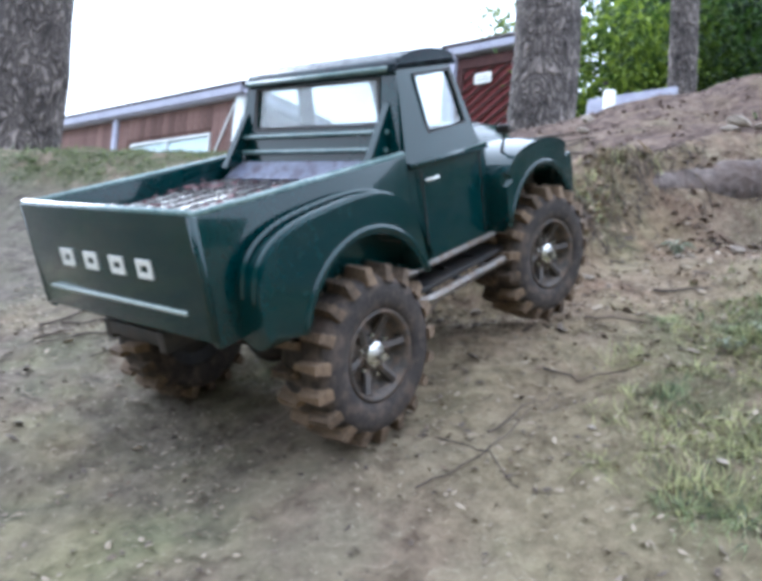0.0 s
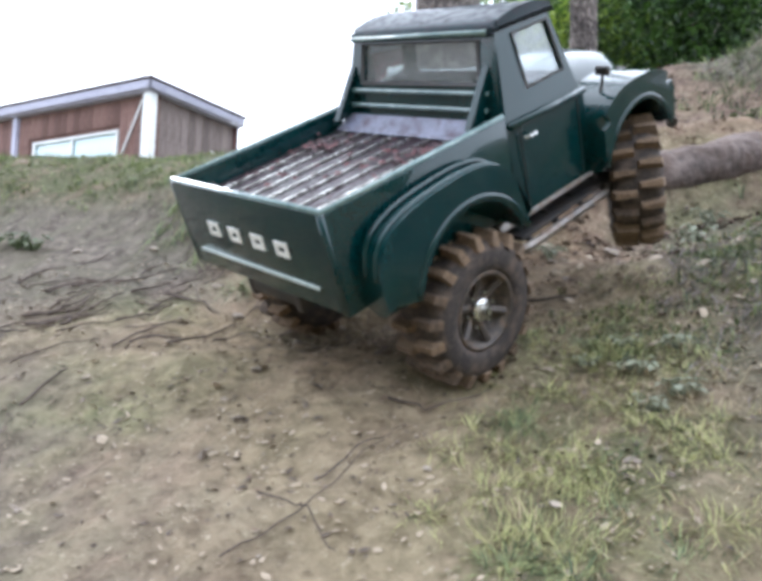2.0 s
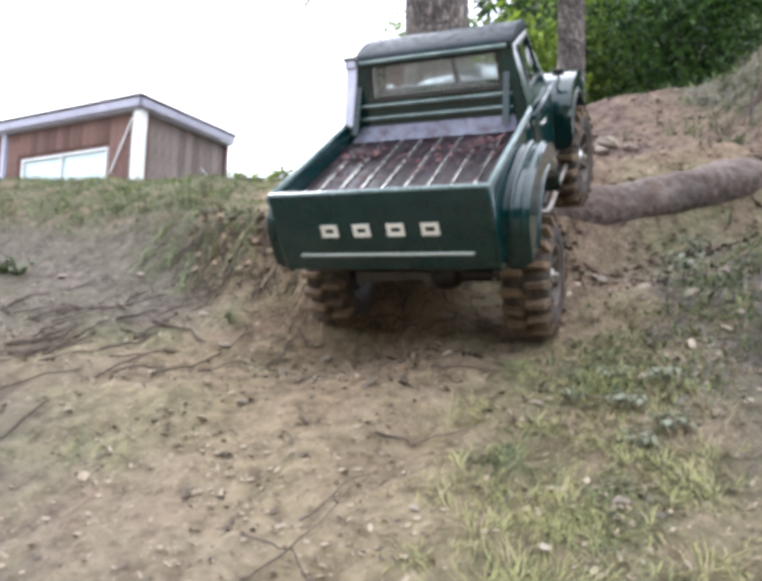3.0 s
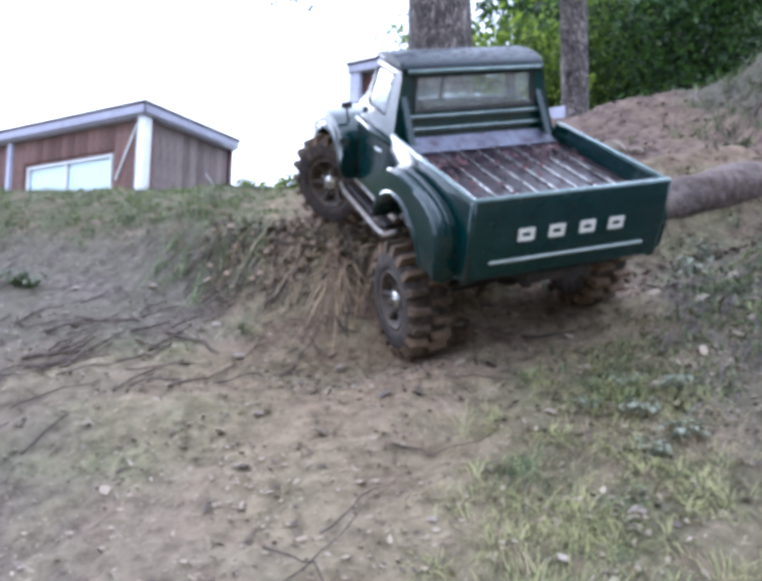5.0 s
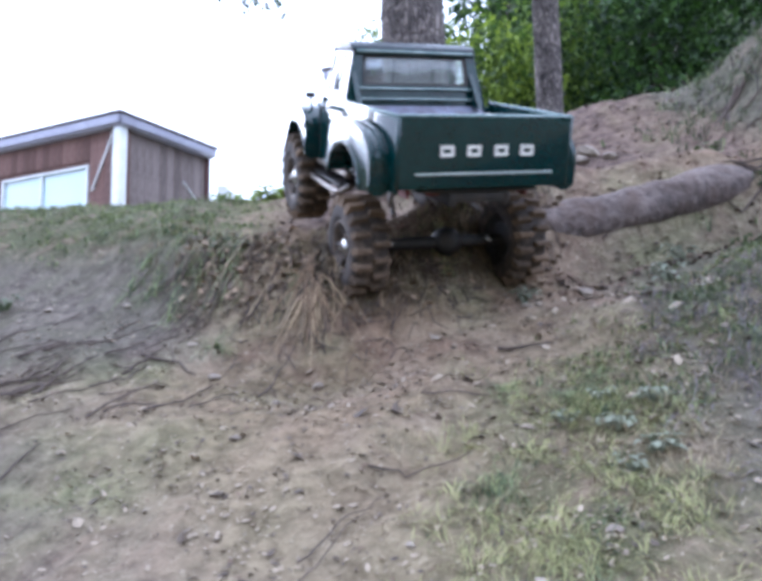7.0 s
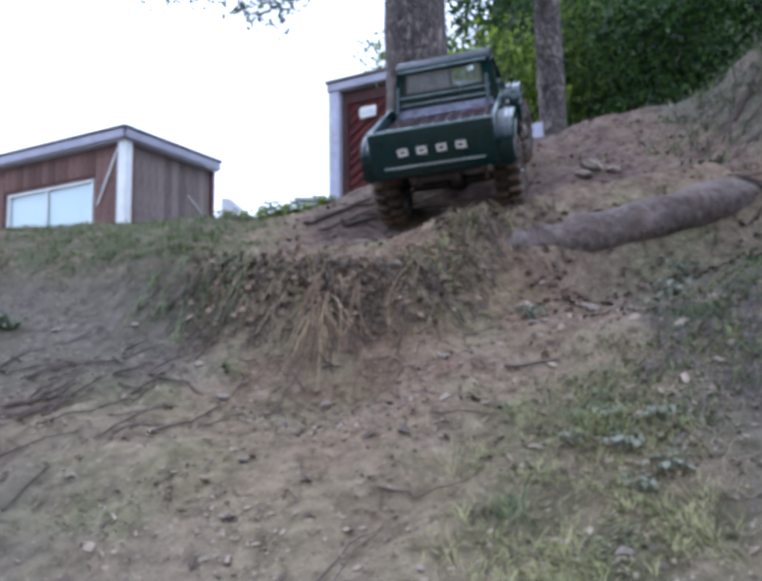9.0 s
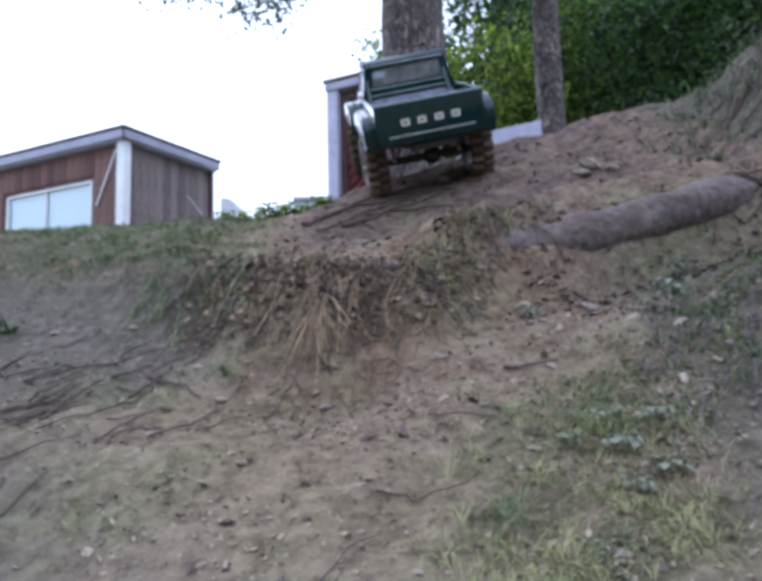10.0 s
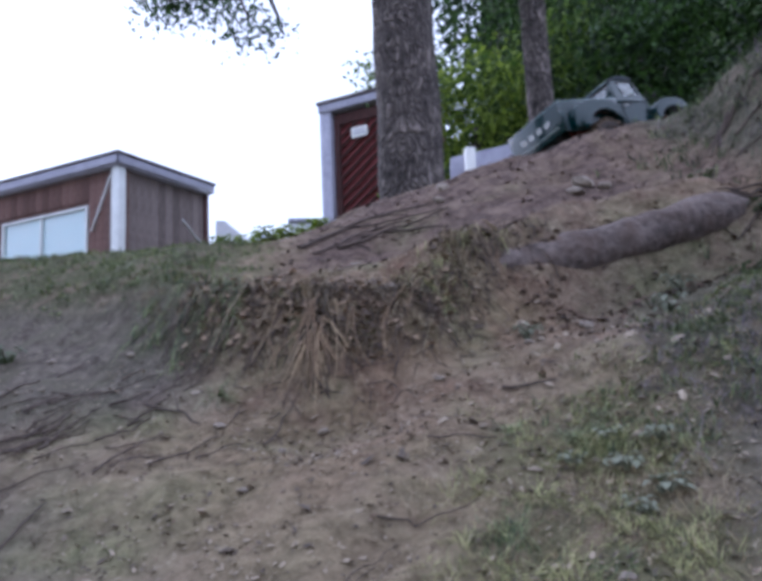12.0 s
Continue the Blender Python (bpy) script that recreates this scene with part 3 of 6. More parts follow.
def litter(name, count, lo, hi, size, mat, label, chance, seed=5):
    """Chips of leaf, bark and clod lying on the dirt, each a bent scrap with its own tilt."""
    rnd = random.Random(seed)
    verts, faces = [], []
    tries = 0
    while count and tries < 160000:
        tries += 1
        x, y = rnd.uniform(lo[0], hi[0]), rnd.uniform(lo[1], hi[1])
        if rnd.random() > chance(x, y):
            continue
        count -= 1
        z = height(x, y) + 0.001
        s = size * rnd.uniform(0.4, 1.0) ** 2 * 1.4
        a, lean = rnd.uniform(0, 6.28), rnd.uniform(-0.4, 0.6)
        b = len(verts)
        ring = [(1.0, 0.0), (0.3, 0.55), (-0.8, 0.4), (-1.0, -0.2), (-0.1, -0.6)]
        for u, v in ring:
            u, v = u * s * rnd.uniform(0.7, 1.2), v * s * rnd.uniform(0.6, 1.1)
            verts.append((x + u * math.cos(a) - v * math.sin(a), y + u * math.sin(a) + v * math.cos(a), z + u * lean + 0.42 * v + rnd.uniform(0, 0.25) * s))
        verts.append((x, y, z + s * rnd.uniform(0.25, 0.6)))
        faces += [(b + i, b + (i + 1) % 5, b + 5) for i in range(5)]
    me = bpy.data.meshes.new(name)
    me.from_pydata(verts, [], faces)
    me.materials.append(mat)
    return tagged(new(name, me), label, "litter", kind="stuff")


# ---- buildings behind the bank ----
def build_shed():
    """Flat-roofed board shed; local x runs along its short face, local y along its long face, from the near corner."""
    shed = thing("shed", "red-brown board shed with white corner post and flat roof", "shed")
    shed.matrix_world = pose(-1.97, 9.04, 0, 0, 0, 55)
    base, eave = 0.6, 3.2
    bm = bmesh.new()
    window_plate(bm, [(0.06, 0.0, base), (0.06, 5.2, base), (0.06, 5.2, eave), (0.06, 0.0, eave)], [(0.06, 0.62, 2.06), (0.06, 2.28, 2.06), (0.06, 2.28, 2.78), (0.06, 0.62, 2.78)], -0.1)
    long_wall = part("wall", bm, BOARD_RED, shed, "weathered red wall")
    bm = bmesh.new()
    box(bm, (0.0, 0.06, base), (1.62, 0.16, eave))
    short_wall = part("wall", bm, BOARD_BROWN, shed, "weathered brown wall")
    bm = bmesh.new()
    box(bm, (1.52, 0.16, base), (1.62, 5.2, eave))
    part("wall", bm, BOARD_BROWN, shed)
    # boards, proud of the walls
    def board_mesh(name, width, tall, mat):
        bm = bmesh.new()
        box(bm, (-width / 2, -0.012, 0), (width / 2, 0.012, tall), 0.006)
        ob = part(name, bm, mat)
        me = ob.data
        bpy.data.objects.remove(ob)
        return me
    tall = board_mesh("board", 0.125, eave - base, BOARD_BROWN)
    for k in range(12):
        ob = new("board", tall)
        ob.parent = short_wall
        ob.matrix_basis = pose(0.13 + 0.13 * k, 0.05, base)
    tall_red = board_mesh("board", 0.125, eave - base, BOARD_RED)
    above = board_mesh("board", 0.125, eave - 2.86, BOARD_RED)
    below = board_mesh("board", 0.125, 1.98 - base, BOARD_RED)
    for k in range(39):
        y = 0.12 + 0.13 * k
        over = 0.55 < y < 2.36
        for me, z in (((above, 2.86), (below, base)) if over else ((tall_red, base),)):
            ob = new("board", me)
            ob.parent = long_wall
            ob.matrix_basis = pose(0.05, y, z, 0, 0, 90)
    bm = bmesh.new()
    box(bm, (-0.03, -0.03, base), (0.09, 0.10, 3.3), 0.008)
    part("corner_post", bm, CORNER, shed, "white painted corner post")
    for x, y in ((1.6, 0.0), (0.0, 2.62), (0.0, 5.15)):
        bm = bmesh.new()
        box(bm, (x - 0.02, y + 0.01, base), (x + 0.07, y + 0.09, eave), 0.006)
        part("post", bm, DARK_WALL if x else FASCIA, shed)
    for lo, hi, mat in (((-0.1, -0.09, 3.22), (-0.06, 5.3, 3.33), FASCIA), ((-0.1, -0.09, 3.22), (1.68, -0.05, 3.33), FASCIA)):
        bm = bmesh.new()
        box(bm, lo, hi, 0.006)
        part("fascia", bm, mat, shed)
    bm = bmesh.new()
    box(bm, (-0.12, -0.11, 3.334), (1.7, 5.4, 3.37), 0.01)
    part("roof", bm, ROOFING, shed, "dark flat felt roof")
    bm = bmesh.new()
    box(bm, (-0.058, -0.048, 3.2), (1.66, 5.28, 3.22))
    part("soffit", bm, FASCIA, shed)
    bm = bmesh.new()
    window_plate(bm, [(0.03, 0.60, 2.04), (0.03, 2.30, 2.04), (0.03, 2.30, 2.80), (0.03, 0.60, 2.80)], [(0.03, 0.63, 2.07), (0.03, 2.27, 2.07), (0.03, 2.27, 2.77), (0.03, 0.63, 2.77)], -0.06)
    win = part("window", bm, CORNER, shed, "wide window with painted sky reflection")
    bm = bmesh.new()
    slab(bm, [(0.07, 0.63, 2.07), (0.07, 2.27, 2.07), (0.07, 2.27, 2.77), (0.07, 0.63, 2.77)], 0.006)
    pane = part("pane", bm, GLASS, win)
    pane.visible_shadow = False
    # sheet behind the glass, with the sky's reflection put into its pale blue
    bm = bmesh.new()
    slab(bm, [(0.09, 0.63, 2.07), (0.09, 2.27, 2.07), (0.09, 2.27, 2.77), (0.09, 0.63, 2.77)], 0.01)
    part("sky_sheet", bm, SKY_SHEET, win, "pale blue sheet coloured as reflected sky")
    bm = bmesh.new()
    box(bm, (0.035, 1.48, 2.07), (0.07, 1.51, 2.77))
    part("mullion", bm, CORNER, win)
    bm = bmesh.new()
    tube(bm, [(0.02, 0.5, 2.45), (0.0, 0.14, 3.12)], 0.014, 6)
    part("brace", bm, CORNER, shed, "thin pale diagonal brace")
    bm = bmesh.new()
    tube(bm, [(1.15, 0.03, 2.75), (1.55, 0.03, 2.45)], 0.012, 6)
    part("brace", bm, CORNER, shed)


def build_lattice_shed():
    hut = thing("lattice_hut", "narrow maroon hut with diagonal lattice and flat roof", "shed")
    hut.matrix_world = pose(0.50, 6.70, 0, 0, 0, 55)
    base, eave = 0.7, 2.94
    bm = bmesh.new()
    box(bm, (0.05, -0.9, base), (0.8, -0.02, eave))
    body = part("body", bm, MAROON, hut, "maroon boarded wall")
    bm = bmesh.new()
    window_plate(bm, [(0.02, -0.92, base), (0.02, -0.02, base), (0.02, -0.02, eave), (0.02, -0.92, eave)], [(0.02, -0.82, base + 0.1), (0.02, -0.12, base + 0.1), (0.02, -0.12, eave - 0.1), (0.02, -0.82, eave - 0.1)], -0.03)
    part("frame", bm, DARK_WALL, hut)
    for k in range(30):
        z = base - 0.5 + 0.1 * k
        a, b = Vector((0.03, -0.12, z)), Vector((0.03, -0.82, z + 0.5))
        d = b - a
        lo, hi = max(0.0, (base + 0.1 - a.z) / d.z), min(1.0, (eave - 0.1 - a.z) / d.z)
        if hi - lo < 0.05:
            continue
        bm = bmesh.new()
        tube(bm, [a + d * lo, a + d * hi], 0.016, 4)
        part("lattice_slat", bm, DARK_WALL, body)
    bm = bmesh.new()
    box(bm, (-0.04, -0.06, base), (0.05, 0.06, eave + 0.02), 0.006)
    part("corner_post", bm, FASCIA, hut, "grey corner post")
    bm = bmesh.new()
    box(bm, (-0.055, -0.95, eave + 0.025), (-0.03, 0.07, eave + 0.10), 0.006)
    part("fascia", bm, FASCIA, hut)
    bm = bmesh.new()
    box(bm, (-0.07, -0.98, eave + 0.104), (0.9, 0.085, eave + 0.135), 0.008)
    part("roof", bm, ROOFING, hut)
    bm = bmesh.new()
    box(bm, (-0.025, -0.94, eave + 0.024), (0.86, 0.06, eave + 0.1))
    part("soffit", bm, FASCIA, hut)
    sign = thing("sign", "small white sign with two illegible lines on the hut", "sign")
    sign.matrix_world = pose(0.50, 6.70, 0, 0, 0, 55)
    bm = bmesh.new()
    box(bm, (-0.012, -0.44, 2.66), (-0.002, -0.27, 2.76), 0.002)
    part("board", bm, WHITE, sign)
    for z in (2.695, 2.725):
        bm = bmesh.new()
        box(bm, (-0.015, -0.42, z - 0.006), (-0.011, -0.29, z + 0.006))
        part("text_bar", bm, FASCIA, sign)


build_shed()
build_lattice_shed()
# an unseen dark wooded screen, added far behind the camera to cut low sky light
bm = bmesh.new()
rows = []
for i in range(41):
    a = radians(200 + 140 * i / 40)
    x, y = 9 * math.cos(a), 0.5 + 9 * math.sin(a)
    # lower at one end, so the truck's side reflects more sky
    low = 1 - 0.55 * float(step01((i - 22) / 6))
    rows.append([bm.verts.new((x * k, y * k, z * low if z > 0 else z)) for z, k in ((-1.2, 1.0), (1.5, 1.02 + 0.04 * noise.noise(Vector((i * 0.9, 1, 0)))), (3.6 + 1.2 * noise.noise(Vector((i * 0.7, 4, 0))), 1.08), (3.2, 1.25), (-1.2, 1.3))])
for a, b in zip(rows, rows[1:]):
    for i in range(4):
        bm.faces.new((a[i], a[i + 1], b[i + 1], b[i]))
thing("backdrop", "unseen dark wooded screen added behind the camera", "woods", kind="structure", bm=bm, mat=WOODS)
bm = bmesh.new()
prism(bm, [(-1.0, 0.6), (0.2, 0.6), (0.2, 2.2), (-0.4, 2.62), (-0.86, 3.02), (-1.0, 3.02)], 11.2, 11.4, axis=1)
thing("pale_outbuilding", "pale rendered outbuilding with sloping top", "building", bm=bm, mat=RENDERED)
bm = bmesh.new()
box(bm, (0.12, 6.6, 0.7), (0.42, 6.68, 1.86), 0.01)
garden_wall = thing("garden_wall", "low pale garden wall with flat coping", "wall", bm=bm, mat=RENDERED)
bm = bmesh.new()
box(bm, (0.10, 6.57, 1.864), (0.42, 6.71, 1.9), 0.006)
part("coping", bm, FASCIA, garden_wall)


# ---- trees ----
bm = bmesh.new()
rows = []
for i in range(61):
    x = 3.6 + 0.2 * i
    y = 11.5 - 0.12 * x + 0.3 * noise.noise(Vector((i * 0.4, 2, 0)))
    rise = float(step01((x - 3.3) / 1.0))
    rows.append([bm.verts.new((x, y + 0.25 * k + 0.25 * noise.noise(Vector((i * 0.5, k * 1.3, 5))), 0.6 + (9.5 * rise + 0.9 * noise.noise(Vector((i * 0.8, 4, 0)))) * k / 8)) for k in range(9)])
for a, b in zip(rows, rows[1:]):
    for i in range(8):
        bm.faces.new((a[i], b[i], b[i + 1], a[i + 1]))
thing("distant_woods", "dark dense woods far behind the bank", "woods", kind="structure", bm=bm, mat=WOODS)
def trunk_mesh(points, radii, mat, name, parent, ridges=9, lump=0.09):
    bm = bmesh.new()
    pts, rs = [], []
    steps = 14
    for i in range(len(points) - 1):
        a, b = Vector(points[i]), Vector(points[i + 1])
        for k in range(steps):
            u = k / steps
            pts.append(a.lerp(b, u))
            rs.append(radii[i] * (1 - u) + radii[i + 1] * u)
    pts.append(Vector(points[-1]))
    rs.append(radii[-1])
    tube(bm, pts, rs, 28)
    axis = Vector((points[0][0], points[0][1], 0))
    for v in bm.verts:
        c = min(pts, key=lambda p: (p - v.co).length_squared)
        d = v.co - c
        if d.length > 1e-6:
            n1 = noise.noise(Vector((v.co.x * 14, v.co.y * 14, v.co.z * 4)))
            n2 = noise.noise(Vector((v.co.x * 40, v.co.y * 40, v.co.z * 14)))
            v.co = c + d * (1 + lump * n1 + 0.5 * lump * n2)
    return part(name, bm, mat, parent, smooth=True)


def leaves(clumps, count, size, seed, hang=0.3):
    """Folded leaves gathered in clumps: (x, y, z, radius, height) each."""
    rnd = random.Random(seed)
    verts, faces = [], []
    weights = [c[3] ** 2 * c[4] for c in clumps]
    for _ in range(count // 9):
        cx, cy, cz, r, h = rnd.choices(clumps, weights)[0]
        d = Vector((rnd.gauss(0, 1), rnd.gauss(0, 1), rnd.gauss(0, 1))).normalized() * rnd.uniform(0.35, 1.0) ** 0.6
        sx, sy, sz = cx + d.x * r, cy + d.y * r, cz + d.z * h
        for _ in range(9):
            p = Vector((sx + rnd.gauss(0, size * 1.6), sy + rnd.gauss(0, size * 1.6), sz + rnd.gauss(0, size * 1.3)))
            m = Euler((rnd.uniform(-1.1, 1.1), rnd.uniform(-1.1, 1.1), rnd.uniform(0, 6.28))).to_matrix()
            s = size * rnd.uniform(0.5, 1.1)
            b = len(verts)
            for u, v, w in ((-0.5, 0, 0), (0, 0.3, 0.12), (0.55, 0, -0.15), (0, -0.3, 0.12), (0.02, 0, -0.02)):
                verts.append(p + m @ Vector((u * s, v * s, w * s)))
            faces += [(b, b + 4, b + 1), (b + 4, b + 2, b + 1), (b, b + 3, b + 4), (b + 4, b + 3, b + 2)]
    me = bpy.data.meshes.new("crown")
    me.from_pydata([tuple(v) for v in verts], [], faces)
    return me


def build_tree(label, base, top, radius, limbs, clumps, count, size, leaf, seed, kind="tree", limb=0.0):
    tree = thing(kind, label, "tree")
    x, y = base
    z = float(ground(x, y)) - 0.1
    trunk_mesh([(x, y, z), (x, y, z + 0.28), (x + (top[0] - x) * 0.4, y + (top[1] - y) * 0.4, z + (top[2] - z) * 0.45), top], [radius * 1.5, radius * 1.08, radius * 0.95, radius * 0.7], BARK, "trunk", tree)
    for pts in limbs:
        bm = bmesh.new()
        n = len(pts)
        tube(bm, pts, [max((limb or radius * 0.32) * (1 - i / n), 0.003) for i in range(n)], 8)
        part("limb", bm, BARK, tree, smooth=True)
    if clumps:
        me = leaves(clumps, count, size, seed)
        me.materials.append(leaf)
        crown = new("crown", me)
        crown.parent = tree
    return tree


build_tree("tall rough-barked tree standing on the crest", (0.547, 2.62), (0.53, 2.6, 5.2), 0.115,
           [[(0.54, 2.6, 4.2), (0.9, 2.9, 4.7), (1.5, 3.1, 4.9)], [(0.54, 2.6, 4.4), (0.1, 2.7, 4.9), (-0.5, 2.9, 5.2)]],
           [(0.5, 2.6, 5.6, 1.2, 0.7)], 2500, 0.06, LEAF_DARK, 1)
build_tree("slim grey-barked tree among the green bushes", (1.40, 3.44), (1.36, 3.42, 4.6), 0.068,
           [[(1.38, 3.43, 2.9), (1.1, 3.4, 2.7), (0.85, 3.35, 2.35)], [(1.38, 3.43, 3.0), (1.7, 3.5, 2.9), (2.1, 3.6, 2.6)]],
           [(0.98, 3.4, 2.33, 0.16, 0.2), (1.2, 3.45, 2.28, 0.14, 0.16), (0.84, 3.35, 2.45, 0.12, 0.14), (1.3, 3.6, 2.65, 0.35, 0.25), (1.9, 3.6, 2.7, 0.4, 0.3)], 5200, 0.045, LEAF_DARK, 2)
build_tree("broad dark-barked tree with overhanging leafy branch", (-1.36, 2.58), (-1.38, 2.55, 4.6), 0.135,
           [[(-1.37, 2.56, 2.9), (-0.9, 2.75, 2.6), (-0.4, 2.9, 2.25), (0.05, 2.9, 2.0)], [(-0.55, 2.86, 2.3), (-0.42, 2.92, 2.05), (-0.38, 2.94, 1.9)], [(-0.2, 2.9, 2.12), (-0.1, 2.9, 1.95), (-0.06, 2.9, 1.84)], [(0.0, 2.9, 2.02), (0.05, 2.89, 1.88), (0.08, 2.88, 1.8)], [(-1.37, 2.56, 3.2), (-1.9, 2.6, 3.6), (-2.4, 2.7, 3.7)]],
           [(-0.42, 2.93, 1.93, 0.09, 0.09), (-0.31, 2.92, 1.89, 0.09, 0.07), (-0.09, 2.9, 1.83, 0.065, 0.10), (0.03, 2.89, 1.78, 0.05, 0.06), (-0.2, 2.92, 2.04, 0.16, 0.08)], 2400, 0.03, LEAF_DARK, 3, limb=0.013)
for k, (x, y, r, z0, z1, n, size, leaf, label) in enumerate([
        (1.68, 5.6, 0.58, 1.2, 2.75, 7000, 0.075, LEAF_LIGHT, "yellow-green leafy bush behind the crest"),
        (2.35, 6.0, 0.75, 1.3, 3.3, 8000, 0.08, LEAF_MID, "dense dark green bush behind the crest"),
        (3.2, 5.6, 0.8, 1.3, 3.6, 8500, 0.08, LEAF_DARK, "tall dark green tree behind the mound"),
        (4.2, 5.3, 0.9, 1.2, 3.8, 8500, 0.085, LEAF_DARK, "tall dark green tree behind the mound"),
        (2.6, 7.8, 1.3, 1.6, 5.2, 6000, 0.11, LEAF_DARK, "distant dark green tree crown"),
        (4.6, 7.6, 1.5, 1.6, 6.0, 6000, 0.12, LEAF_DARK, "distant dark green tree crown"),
        (1.5, 9.4, 0.26, 2.6, 4.7, 1500, 0.1, LEAF_LIGHT, "pale green distant tree behind the hut")]):
    rnd = random.Random(40 + k)
    clumps = [(x + rnd.uniform(-r, r) * 0.7, y + rnd.uniform(-r, r) * 0.5, z0 + (z1 - z0) * (0.12 + 0.88 * (i + rnd.random()) / 14), r * rnd.uniform(0.35, 0.6), (z1 - z0) * rnd.uniform(0.1, 0.18)) for i in range(14)]
    limbs = [[(x, y, z0), (x + (c[0] - x) * 0.6, y + (c[1] - y) * 0.6, z0 + (c[2] - z0) * 0.7), c[:3]] for c in clumps[2::4]]
    build_tree(label, (x, y), (x, y, z0 + (z1 - z0) * 0.8), 0.05 + 0.02 * r, limbs, clumps, n, size, leaf, 60 + k)


# ---- the model truck: x right, y ahead, z up from the foot of its tailgate ----
def mirrored(points, s):
    return [(s * x, y, z) for x, y, z in points]


def build_wheel(parent, name_label):
    """Tyre with lugs, rim and hub about the x axis; outer face towards +x."""
    bm = bmesh.new()
    lathe(bm, [(-0.021, 0.029), (-0.0225, 0.034), (-0.0225, 0.042), (-0.0195, 0.047), (-0.013, 0.0488), (0.013, 0.0488), (0.0195, 0.047), (0.0225, 0.042), (0.0225, 0.034), (0.021, 0.029), (0.016, 0.0275), (-0.016, 0.0275), (-0.021, 0.029)], 40)
    tyre = part("wheel", bm, RUBBER, parent, name_label, smooth=True)
    bm = bmesh.new()
    rings = lathe(bm, [(0.0195, 0.0285), (0.0215, 0.028), (0.0205, 0.0255), (0.012, 0.0235), (0.008, 0.021), (0.0105, 0.012), (0.012, 0.008), (0.012, 0.001)], 32)
    bm.faces.new(rings[-1])
    part("rim", bm, RIM, tyre, "dirty dark rim", smooth=True)
    # added disc closes the wheel's inner side; its black stands in for shade
    bm = bmesh.new()
    rings = lathe(bm, [(-0.019, 0.0285), (-0.014, 0.02), (-0.016, 0.008), (-0.016, 0.001)], 24)
    bm.faces.new(rings[-1])
    part("inner_shade_disc", bm, BLACK, tyre, "black disc standing in for shade inside the wheel")
    bm = bmesh.new()
    tube(bm, [(0.0095, 0.009, 0), (0.0135, 0.0165, 0), (0.0165, 0.025, 0)], [0.0036, 0.003, 0.0034], 6)
    spoke = part("spoke", bm, RIM, tyre)
    for k in range(1, 6):
        ob = new("spoke", spoke.data)
        ob.parent = tyre
        ob.matrix_basis = pose(0, 0, 0, 60 * k, 0, 0)
    bm = bmesh.new()
    rings = lathe(bm, [(0.010, 0.0085), (0.0165, 0.0082), (0.018, 0.0065), (0.0185, 0.003), (0.0235, 0.0028), (0.0235, 0.0005)], 12)
    bm.faces.new(rings[-1])
    part("hub", bm, CHROME, tyre, "worn chrome hub")
    bm = bmesh.new()
    tube(bm, [(0.0125, 0.0125, 0), (0.0155, 0.0125, 0)], 0.0014, 6)
    nut = part("lug_nut", bm, CHROME, tyre)
    for k in range(6):
        ob = nut if k == 0 else new("lug_nut", nut.data)
        ob.parent = tyre
        ob.matrix_basis = pose(0, 0, 0, 60 * k + 30, 0, 0)
    # one lug mesh, shared by all: a slanted block from the middle of the tread to the shoulder
    bm = bmesh.new()
    vs = [bm.verts.new(p) for p in ((0.0005, -0.0038, 0.048), (0.0205, -0.005, 0.0455), (0.0205, 0.0032, 0.0455), (0.0005, 0.0018, 0.048),
                                    (0.002, -0.0025, 0.0555), (0.0205, -0.0035, 0.0545), (0.0205, 0.0018, 0.0545), (0.002, 0.0006, 0.0555), (0.0238, -0.004, 0.045), (0.0238, 0.0025, 0.045))]
    for q in ((4, 5, 6, 7), (0, 1, 5, 4), (2, 3, 7, 6), (3, 0, 4, 7), (1, 8, 5), (2, 6, 9), (5, 8, 9, 6), (1, 2, 9, 8)):
        bm.faces.new([vs[i] for i in q])
    first = part("tread_lug", bm, MUD, tyre)
    count = 19
    for k in range(count):
        for side in (0, 1):
            if k == 0 and side == 0:
                continue
            lug = new("tread_lug", first.data)
            lug.parent = tyre
            lug.matrix_basis = pose(0, 0, 0, 360 * (k + 0.5 * side) / count, 0, 0) @ pose(0, 0, 0, 0, 0, 180 * side)
    return tyre


